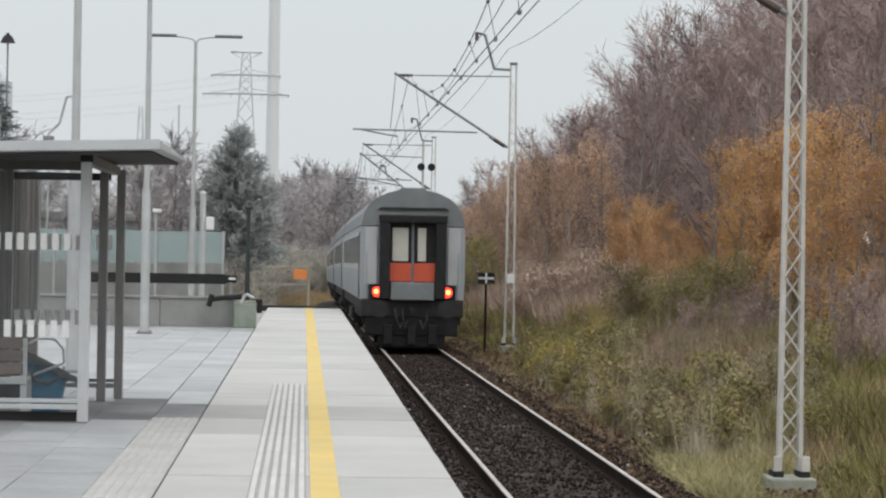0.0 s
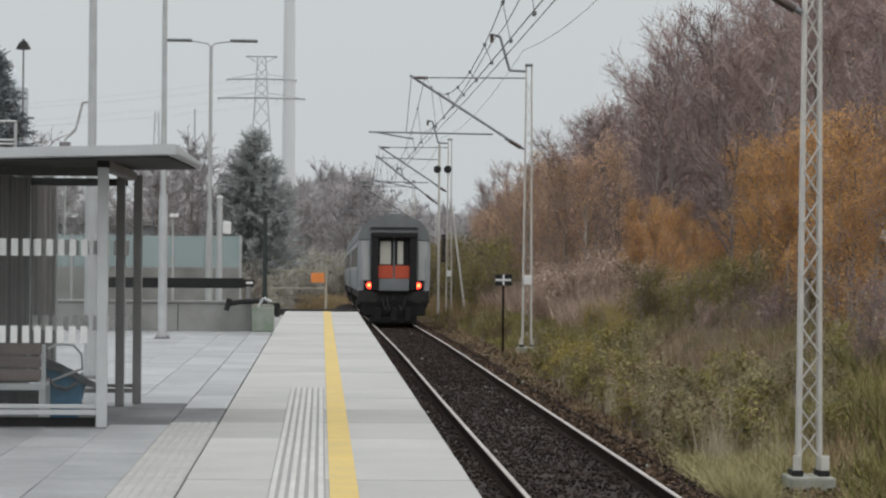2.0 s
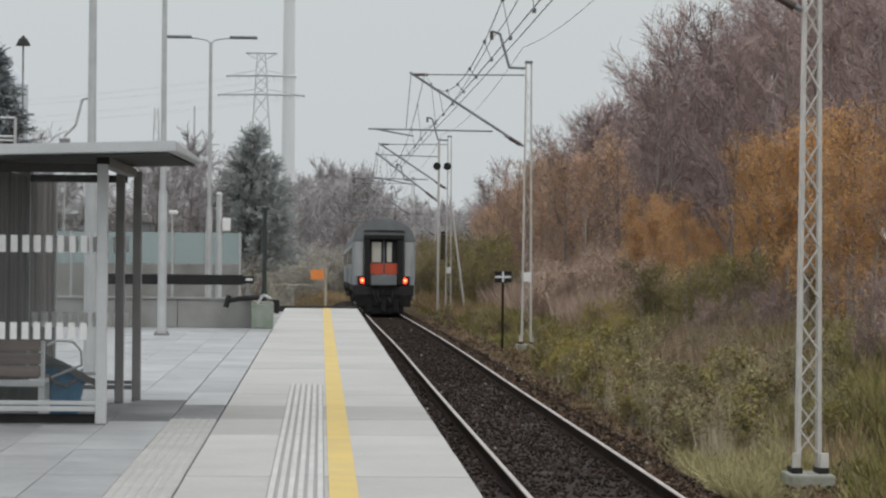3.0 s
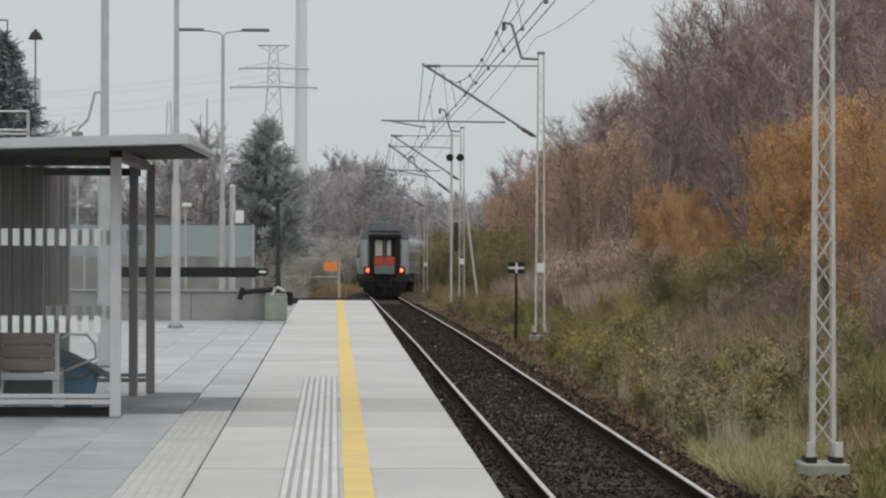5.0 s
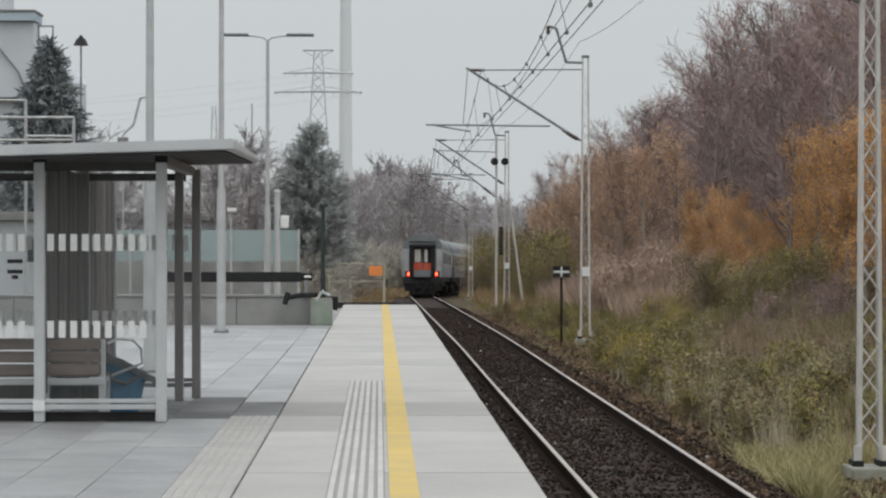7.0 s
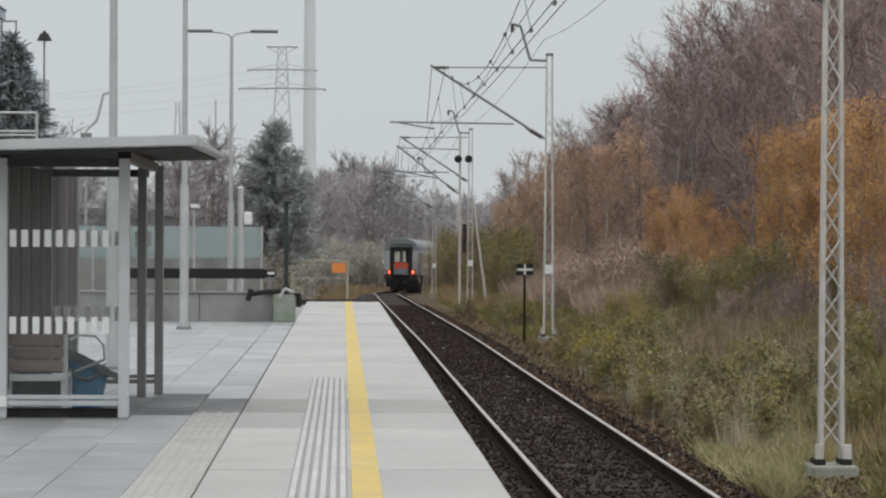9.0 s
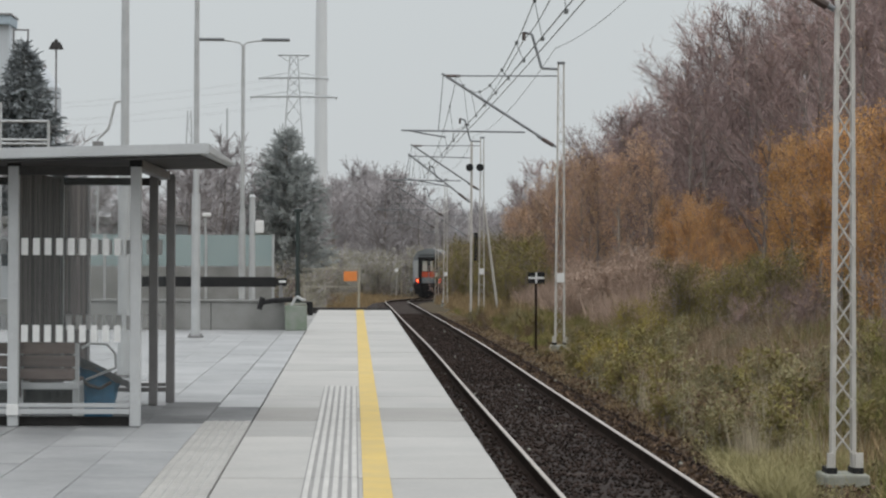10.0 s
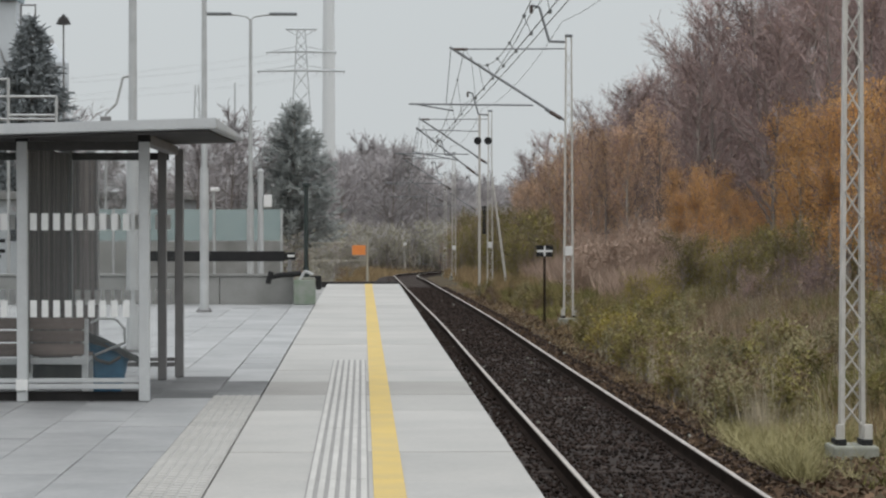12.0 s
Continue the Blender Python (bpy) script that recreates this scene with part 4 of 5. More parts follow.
    for x in (-0.36, 0.1):
        part("tension_wheel", rod((x, -0.22, 6.55), (x, -0.12, 6.55), 0.17, sides=20), BLACK, root, "black tension wheel")


def build_lineside():
    y = 67.2
    x = 0.0727 * y
    z = ground_z(x, y)
    root = thing("lineside_sign", "small black and white lineside board on a post", "sign", (x, y, z))
    top = 1.63 - 0.0109 * y - z
    part("post", rod((0, 0, -0.1), (0, 0, top - 0.1), 0.033, sides=8), RUST, root, "dark rusty post")
    b = part("board", box(-0.21, 0.21, -0.045, -0.03, top - 0.14, top + 0.14, 0.004), STRIPE, root, "white board")
    for sx in (-1, 1):
        for sz in (-1, 1):
            part("black_block", box(sx * 0.125 - 0.1, sx * 0.125 + 0.1, -0.052, -0.046, top + sz * 0.09 - 0.06, top + sz * 0.09 + 0.06), BLACK, b)
    y, x = 230.0, 3.9
    z = ground_z(x, y)
    root = thing("round_sign", "small white round sign on a thin post", "sign", (x, y, z))
    top = 1.63 - 0.0081 * y - z
    part("post", rod((0, 0, -0.1), (0, 0, top), 0.03, sides=6), MAST, root)
    part("disc", rod((0, -0.05, top), (0, -0.03, top), 0.17, sides=20), STRIPE, root, "white disc")


build_overhead()
build_lineside()

# ---------------------------------------------------------------- trees and bushes


def tubes_mesh(segs, sides=4):
    """Tapered tubes: rows of (a, b, radius a, radius b) as arrays of quads."""
    segs = list(segs)
    n = len(segs)
    a = np.array([s[0] for s in segs]); b = np.array([s[1] for s in segs])
    ra = np.array([s[2] for s in segs]); rb = np.array([s[3] for s in segs])
    d = b - a
    d /= np.linalg.norm(d, axis=1, keepdims=True) + 1e-9
    ref = np.where(np.abs(d[:, 2:3]) > 0.9, np.array([[1.0, 0, 0]]), np.array([[0, 0, 1.0]]))
    u = np.cross(d, ref); u /= np.linalg.norm(u, axis=1, keepdims=True)
    w = np.cross(d, u)
    ang = np.arange(sides) * 2 * np.pi / sides
    ring = u[:, None] * np.cos(ang)[None, :, None] + w[:, None] * np.sin(ang)[None, :, None]
    v = np.concatenate([a[:, None] + ring * ra[:, None, None], b[:, None] + ring * rb[:, None, None]], 1).reshape(-1, 3)
    k = np.arange(sides)
    f = np.stack([k, (k + 1) % sides, (k + 1) % sides + sides, k + sides], 1)
    return v, (f[None] + (2 * sides * np.arange(n))[:, None, None]).reshape(-1, 4)


def strips_mesh(p, d, length, width, rs):
    """Thin flat twigs or leaves: quads from p along d, turned at random."""
    n = len(p)
    d = d / (np.linalg.norm(d, axis=1, keepdims=True) + 1e-9)
    s = np.cross(d, rs.normal(size=(n, 3)))
    s /= np.linalg.norm(s, axis=1, keepdims=True) + 1e-9
    s = s * (np.asarray(width).reshape(-1, 1) * 0.5)
    e = p + d * np.asarray(length).reshape(-1, 1)
    v = np.stack([p - s, p + s, e + s * 0.5, e - s * 0.5], 1).reshape(-1, 3)
    f = np.arange(4 * n).reshape(n, 4)
    return v, f


def skeleton_tree(h, spread, rs, limbs, start=0.25, up=0.75, lean=0.04):
    """Trunk and limbs of a broad-leaved tree; returns tubes and the limbs' points."""
    segs, pts, dirs = [], [], []
    steps = 9
    p = np.zeros(3)
    trunk = [p]
    for k in range(steps):
        p = p + np.array([rs.normal(0, lean), rs.normal(0, lean), 1.0]) * h * 0.93 / steps
        trunk.append(p)
    r0 = 0.011 * h + 0.02
    for k in range(steps):
        segs.append((trunk[k], trunk[k + 1], r0 * (1 - k / (steps + 0.8)), r0 * (1 - (k + 1) / (steps + 0.8))))
    for i in range(limbs):
        u = start + (0.97 - start) * (i + rs.rand()) / limbs
        k = min(int(u * steps), steps - 1)
        base = trunk[k] + (trunk[k + 1] - trunk[k]) * (u * steps - k)
        az = rs.uniform(0, 2 * np.pi)
        ln = spread * (0.6 + 0.5 * rs.rand()) * 1.12 * math.sqrt(max(0.06, 1 - ((u - 0.42) / 0.6) ** 2))
        d = np.array([np.cos(az), np.sin(az), up + 0.5 * rs.rand()])
        d /= np.linalg.norm(d)
        q, rad = base, r0 * (1 - u) * 0.5 + 0.008
        for j in range(4):
            nq = q + (d + rs.normal(0, 0.16, 3) + np.array([0, 0, 0.08 * j])) * ln / 4
            segs.append((q, nq, rad * (1 - j / 4.6), rad * (1 - (j + 1) / 4.6)))
            for m in range(4):
                pts.append(q + (nq - q) * (m + rs.rand()) / 4)
                dirs.append((nq - q) / np.linalg.norm(nq - q))
            q = nq
    return segs, np.array(pts), np.array(dirs)


def grow(rs, pts, dirs, count, ln, sub=2):
    """Side shoots from the limbs, and shoots from those."""
    i = rs.randint(0, len(pts), count)
    d = dirs[i] + rs.normal(0, 0.65, (count, 3)) + np.array([0, 0, 0.25])
    d /= np.linalg.norm(d, axis=1, keepdims=True)
    length = ln * rs.uniform(0.4, 1.2, count)
    return pts[i], d, length


def tree_object(name, label, category, h, spread, seed, limbs, twigs, leaves, bark, leaf_mat, twig_mat, leaf_size=0.1, start=0.25, up=0.75, group="", stems=1, twig_len=0.8, twig_w=0.016):
    rs = np.random.RandomState(seed)
    root = thing(name, label, category, (0, 0, -60), 0, group)
    segs, P, D = [], [], []
    for s in range(stems):
        sg, pp, dd = skeleton_tree(h * (1 if s == 0 else rs.uniform(0.6, 0.95)), spread, rs, limbs, start, up, 0.04 if stems == 1 else 0.16)
        o = np.array([rs.normal(0, 0.3 * spread), rs.normal(0, 0.3 * spread), 0]) if s else np.zeros(3)
        segs += [(a + o, b + o, ra, rb) for a, b, ra, rb in sg]
        P.append(pp + o)
        D.append(dd)
    P, D = np.concatenate(P), np.concatenate(D)
    v, f = tubes_mesh(segs)
    fast_mesh("trunk", v, f, bark, root)
    p1, d1, l1 = grow(rs, P, D, twigs, twig_len)
    v1, f1 = strips_mesh(p1, d1, l1, np.full(twigs, twig_w), rs)
    k = rs.randint(0, twigs, int(twigs * 1.6))
    p2 = p1[k] + d1[k] * (l1[k] * rs.uniform(0.2, 1, len(k)))[:, None]
    d2 = d1[k] + rs.normal(0, 0.6, (len(k), 3))
    v2, f2 = strips_mesh(p2, d2, twig_len * rs.uniform(0.2, 0.6, len(k)), np.full(len(k), twig_w * 0.75), rs)
    tw = fast_mesh("branchwork", np.concatenate([v1, v2]), np.concatenate([f1, f2 + len(v1)]), twig_mat, root)
    if leaves:
        j = rs.randint(0, len(k), leaves)
        p3 = p2[j] + rs.normal(0, 0.09 + 0.03 * spread, (leaves, 3))
        sz = leaf_size * rs.uniform(0.5, 1.2, leaves)
        v3, f3 = strips_mesh(p3, rs.normal(size=(leaves, 3)), sz, sz * 0.8, rs)
        fast_mesh("crown", v3, f3, leaf_mat, root)
    return root


def spruce_object(name, label, h, width, seed, density=1.0, lift=0.0, bare=0.06, needles=None, taper=0.68):
    rs = np.random.RandomState(seed)
    root = thing(name, label, "conifer tree", (0, 0, -60), 0, "dark conifers")
    segs = [(np.array([0, 0, 0.0]), np.array([0, 0, h * 0.97]), 0.16, 0.02)]
    p, d = [], []
    z = bare * h
    while z < h * 0.985:
        u = z / h
        r = width * (1 - u) ** taper * (0.92 + 0.16 * rs.rand()) + 0.08
        for i in range(13 if u < 0.8 else 8):
            az = rs.uniform(0, 6.28)
            out = np.array([np.cos(az), np.sin(az), -0.12 + 0.5 * u + lift])
            rr = r * rs.uniform(0.7 - 0.5 * lift, 1.05 + 0.25 * lift)
            a = np.array([0, 0, z])
            b = a + out * rr
            segs.append((a, b, 0.022, 0.006))
            for m in range(int((8 + 26 * rr) * density)):
                t = rs.uniform(0.12, 1.0)
                p.append(a + (b - a) * t + rs.normal(0, 0.05, 3))
                d.append(out * 0.7 + rs.normal(0, 0.45, 3) + np.array([0, 0, -0.35 + 1.2 * lift]))
        z += 0.021 * h
    v, f = tubes_mesh(segs)
    fast_mesh("trunk", v, f, BARK, root)
    p, d = np.array(p), np.array(d)
    v, f = strips_mesh(p, d, rs.uniform(0.2, 0.45, len(p)), rs.uniform(0.05, 0.12, len(p)), rs)
    fast_mesh("crown", v, f, needles or NEEDLE, root)
    return root


KINDS = {}


def plant(kind, x, y, scale, rng, sink=0.08, z=None):
    proto = KINDS[kind][rng.randrange(len(KINDS[kind]))]
    zz = ground_z(x, y) if z is None else z
    s = scale * rng.uniform(0.92, 1.08)
    m = pose(x, y, zz - sink, rng.uniform(-3, 3), rng.uniform(-3, 3), rng.uniform(0, 360))
    ob = copy_thing(proto, m)
    ob.scale = (s * rng.uniform(0.9, 1.1), s * rng.uniform(0.9, 1.1), s)
    return ob


def build_plants():
    rng = random.Random(12)
    KINDS["bare"] = [tree_object("bare_tree", "leafless brown tree with dense fine twigs", "tree", 10.0, 2.6, 20 + k, 20, 860, 60, BARK, RUSSET_LEAF, TWIG, 0.075, 0.18, 0.9, "wood on the bank", twig_len=0.85, twig_w=0.022) for k in range(4)]
    KINDS["grey"] = [tree_object("bare_tree", "leafless grey tree in the distant wood, twigs paled for haze", "tree", 10.0, 3.2, 40 + k, 22, 1000, 0, BARK, None, TWIG_HAZED, 0.1, 0.15, 0.65, "distant wood", twig_len=0.85, twig_w=0.05) for k in range(3)]
    KINDS["orange"] = [tree_object("birch_tree", "young birch with bright orange autumn leaves", "tree", 5.0, 1.15, 60 + k, 18, 300, 5600, BIRCH, ORANGE_LEAF, TWIG, 0.048, 0.12, 1.3, "orange birches on the bank", twig_len=0.5) for k in range(3)]
    KINDS["russet"] = [tree_object("russet_tree", "slender tree with thinning russet brown leaves", "tree", 6.5, 1.5, 80 + k, 18, 420, 3400, BIRCH if k != 2 else BARK, RUSSET_LEAF, TWIG, 0.06, 0.15, 1.2, "russet trees on the bank", twig_len=0.6, twig_w=0.02) for k in range(3)]
    KINDS["olive"] = [tree_object("bush", "spreading bush with fading olive green leaves", "bush", 2.4, 1.1, 100 + k, 7, 220, 2600, BARK, OLIVE_LEAF, TWIG, 0.055, 0.06, 0.7, "bushes on the bank", stems=3, twig_len=0.45, twig_w=0.012) for k in range(2)]
    for nm, leaf, lab in (("weed_olive", OLIVE_LEAF, "leafy olive green weed clump"), ("weed_tan", HERB, "grey-green seeding weed clump"), ("weed_rust", WITHERED, "brown withered weed clump"), ("weed_mustard", MUSTARD, "yellowing mustard green weed clump")):
        KINDS[nm] = [tree_object("weed_clump", lab, "weeds", 0.85, 0.32, 160 + k + 7 * len(nm), 3, 80, 420, BARK, leaf, GRASS_TAN, 0.06, 0.05, 1.0, "weeds on the bank", stems=3, twig_len=0.25, twig_w=0.012) for k in range(2)]
    KINDS["scrub"] = [tree_object("bush", "fading scrub bush beyond the platform, paled for haze", "bush", 2.4, 1.2, 140 + k, 6, 260, 900, BARK, HAZED_OLIVE, TWIG_HAZED, 0.1, 0.05, 0.8, "scrub beyond the platform", stems=3, twig_len=0.6, twig_w=0.02) for k in range(2)]
    KINDS["reed"] = [tree_object("reed_clump", "pale pinkish reed clump with feathery plumes", "reeds", 1.5, 0.42, 170 + k, 3, 110, 800, REED, REED, REED, 0.05, 0.3, 1.6, "reeds on the bank", stems=4, twig_len=0.35, twig_w=0.014) for k in range(2)]
    KINDS["mustard"] = [tree_object("bush", "low yellowing mustard green bush", "bush", 2.2, 1.0, 150, 6, 200, 1300, BARK, MUSTARD, TWIG, 0.065, 0.05, 0.7, "bushes on the bank", stems=3, twig_len=0.45, twig_w=0.012)]
    KINDS["brown"] = [tree_object("bush", "tangled leafless reddish brown bush", "bush", 2.2, 1.0, 120 + k, 6, 480, 250, BARK, RUSSET_LEAF, TWIG, 0.06, 0.05, 0.8, "bushes on the bank", stems=3, twig_len=0.6, twig_w=0.012) for k in range(2)]
    # the wood on the bank
    placed = []
    tries = 0
    while len(placed) < 165 and tries < 6000:
        tries += 1
        y = 42 + 190 * rng.random() ** 1.15
        d = 9.8 + 13 * rng.random() ** 1.4 if y < 165 else 8.0 + 12 * rng.random()
        x = track_x(y) + d
        if x > 0.235 * y + 4 or any((x - a) ** 2 + (y - b) ** 2 < (2.0 + 0.006 * y) ** 2 for a, b in placed):
            continue
        placed.append((x, y))
        h = 1.05 if y < 118 else 1.05 - 0.28 * min(1, (y - 118) / 75)
        if d < 11 and y < 165:
            h *= 0.8
        plant("bare", x, y, h * rng.uniform(0.85, 1.08), rng)
    # orange birches at the wood's edge
    for k in range(30):
        y = rng.uniform(50, 80)
        plant("orange", max(track_x(y) + 7.6, 0.168 * y) + rng.uniform(0, 3.6), y, rng.uniform(0.75, 1.0), rng)
    for k in range(9):
        y = rng.uniform(80, 92)
        plant("orange", y * rng.uniform(0.122, 0.145), y, rng.uniform(0.58, 0.74), rng)
    for k in range(11):
        y = rng.uniform(72, 86)
        plant("orange", y * rng.uniform(0.142, 0.175), y, rng.uniform(0.45, 0.62), rng)
    for k in range(26):
        y = rng.uniform(95, 150)
        plant("brown", y * rng.uniform(0.125, 0.20), y, rng.uniform(1.2, 1.9), rng)
    # russet belt
    for k in range(40):
        y = rng.uniform(98, 165)
        plant("russet", track_x(y) + rng.uniform(6.8, 10.5), y, rng.uniform(0.8, 1.05) * (1 if y < 135 else 0.88), rng)
    # a mound of olive bushes under the birches, mustard bushes and reeds beside it
    for k in range(22):
        y = rng.uniform(61, 70)
        plant("olive", y * rng.uniform(0.128, 0.20), y, rng.uniform(0.52, 0.78), rng)
    for k in range(8):
        y = rng.uniform(57, 61)
        plant("brown" if k % 3 == 0 else "olive", y * rng.uniform(0.15, 0.20), y, rng.uniform(0.35, 0.5), rng)
    for k in range(13):
        y = rng.uniform(60, 70)
        plant("mustard", y * rng.uniform(0.106, 0.134), y, rng.uniform(0.32, 0.5), rng)
    for k in range(130):
        y = rng.uniform(80, 112)
        plant("reed", y * rng.uniform(0.084, 0.132), y, rng.uniform(0.8, 1.35), rng)
    for k in range(20):
        y = rng.uniform(38, 56)
        plant(("brown", "weed_rust")[k % 2], track_x(y) + rng.uniform(6.2, 9.0), y, rng.uniform(0.4, 0.75), rng)
    for k in range(30):
        y = rng.uniform(118, 170)
        plant("olive", track_x(y) + rng.uniform(4.6, 7.0), y, rng.uniform(0.9, 1.45), rng)
    for k in range(34):
        y = rng.uniform(172, 232)
        plant("olive" if k % 3 else "brown", track_x(y) + rng.uniform(3.4, 6.5), y, rng.uniform(1.2, 1.7), rng)
    for k in range(9):  # thicket on the inside of the bend
        y = rng.uniform(187, 200)
        plant("olive" if k % 2 else "brown", track_x(y) + rng.uniform(3.7, 5.0), y, rng.uniform(1.5, 1.8), rng)
    # herb clumps: green by the track, pale and seeding nearer, withered on the dry patch
    for k in range(95):
        y = rng.uniform(45, 66)
        plant(rng.choice(("weed_olive", "weed_olive", "weed_olive", "weed_mustard", "weed_tan")), max(track_x(y) + 2.0, y * rng.uniform(0.082, 0.128)) + rng.uniform(0, 0.6), y, rng.uniform(0.45, 0.95), rng, 0.03)
    for k in range(110):
        y = rng.uniform(32, 46)
        plant(rng.choice(("weed_olive", "weed_tan", "weed_tan", "weed_olive", "weed_rust")), max(track_x(y) + 1.9, y * rng.uniform(0.10, 0.205)) + rng.uniform(0, 0.5), y, rng.uniform(0.4, 0.85), rng, 0.03)
    for k in range(40):
        y = rng.uniform(46, 60)
        plant("weed_rust" if k % 3 else "weed_tan", y * rng.uniform(0.132, 0.20), y, rng.uniform(0.35, 0.7), rng, 0.03)
    for k in range(30):
        y = rng.uniform(66, 100)
        plant(("weed_rust", "weed_tan", "weed_olive")[k % 3], track_x(y) + rng.uniform(1.9, 4.0), y, rng.uniform(0.4, 0.75), rng, 0.03)
    for k in range(5):
        y = rng.uniform(62.5, 66.3)
        plant("weed_olive", track_x(66) + 2.6 + rng.uniform(-0.5, 0.5) - 0.082 * (67 - y), y, rng.uniform(0.2, 0.32), rng, 0.03)
    # scrub and the far wood beyond the bend
    for k in range(46):
        y = rng.uniform(84, 250)
        plant("brown" if k % 5 == 0 else "scrub", track_x(min(y, 190)) - rng.uniform(4.2, 12), y, rng.uniform(0.55, 0.95) * (1 + (y > 150) * 0.3), rng)
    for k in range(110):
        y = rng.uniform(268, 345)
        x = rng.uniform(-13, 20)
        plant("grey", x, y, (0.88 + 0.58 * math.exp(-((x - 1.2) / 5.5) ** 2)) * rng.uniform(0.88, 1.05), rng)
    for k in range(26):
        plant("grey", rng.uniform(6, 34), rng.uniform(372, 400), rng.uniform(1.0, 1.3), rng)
    for k in range(40):
        y = rng.uniform(246, 262)
        plant("scrub", rng.uniform(-9, 9.0), y, rng.uniform(1.2, 1.9), rng)
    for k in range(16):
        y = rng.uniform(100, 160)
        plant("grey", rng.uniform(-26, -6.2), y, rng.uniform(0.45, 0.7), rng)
    for ks in KINDS.values():  # the patterns themselves stand in the wood, out of the way
        for i, ob in enumerate(ks):
            y = 60 + 23 * i
            x = track_x(y) + 27 + 2.5 * list(KINDS.values()).index(ks)
            ob.matrix_basis = pose(x, y, ground_z(x, y) - 0.08)
    for k in range(5):
        plant("grey", -14.9 + 0.5 * k, 124 + 1.5 * k, 0.98 - 0.13 * k, rng)
    for k in range(18):
        plant("grey", rng.uniform(-13, -5.5), rng.uniform(128, 185), rng.uniform(0.6, 0.85), rng)
    sp = spruce_object("spruce", "open green conifer with upturned branches behind the platform end, greyed for haze", 9.5, 3.3, 5, 0.6, 0.3, 0.2, NEEDLE_HAZED)
    sp.matrix_basis = pose(-3.55, 132.0, ground_z(-3.55, 132))
    sp2 = spruce_object("spruce", "dark blue-green spruce before the building", 11.9, 4.3, 6, taper=0.85)
    sp2.matrix_basis = pose(-14.4, 110.0, ground_z(-14.4, 110))


# ---------------------------------------------------------------- grass and litter


def blades(name, label, category, material, n_tufts, per, place, height, width, seed, flop=0.35):
    rs = np.random.RandomState(seed)
    spots = []
    while len(spots) < n_tufts:
        y, d, k = place(rs)
        x = track_x(y) + d
        if y < 28.7 and abs(x - 0.196 * y) < 0.5 and rs.rand() < 0.93:
            continue
        spots.append((x, y, ground_z(x, y), k))
    s = np.array(spots)
    n = n_tufts * per
    b = np.repeat(s, per, axis=0)
    base = b[:, :3] + np.stack([rs.normal(0, 0.09, n), rs.normal(0, 0.09, n), np.full(n, -0.03)], 1)
    hgt = height * b[:, 3] * rs.uniform(0.45, 1.15, n)
    tip = base + np.stack([rs.normal(0, flop, n) * hgt, rs.normal(0, flop, n) * hgt, hgt], 1)
    side = rs.normal(size=(n, 3))
    side[:, 2] = 0
    side *= (width * rs.uniform(0.6, 1.2, n) / (np.linalg.norm(side, axis=1) + 1e-9))[:, None] * 0.5
    v = np.stack([base - side, base + side, tip], 1).reshape(-1, 3)
    ob = fast_mesh(name, v, np.arange(3 * n).reshape(n, 3), material)
    return tagged(ob, label, category, kind="stuff")


def patchy(x, y, s, seed):
    return noise.noise((x * s, y * s, seed))


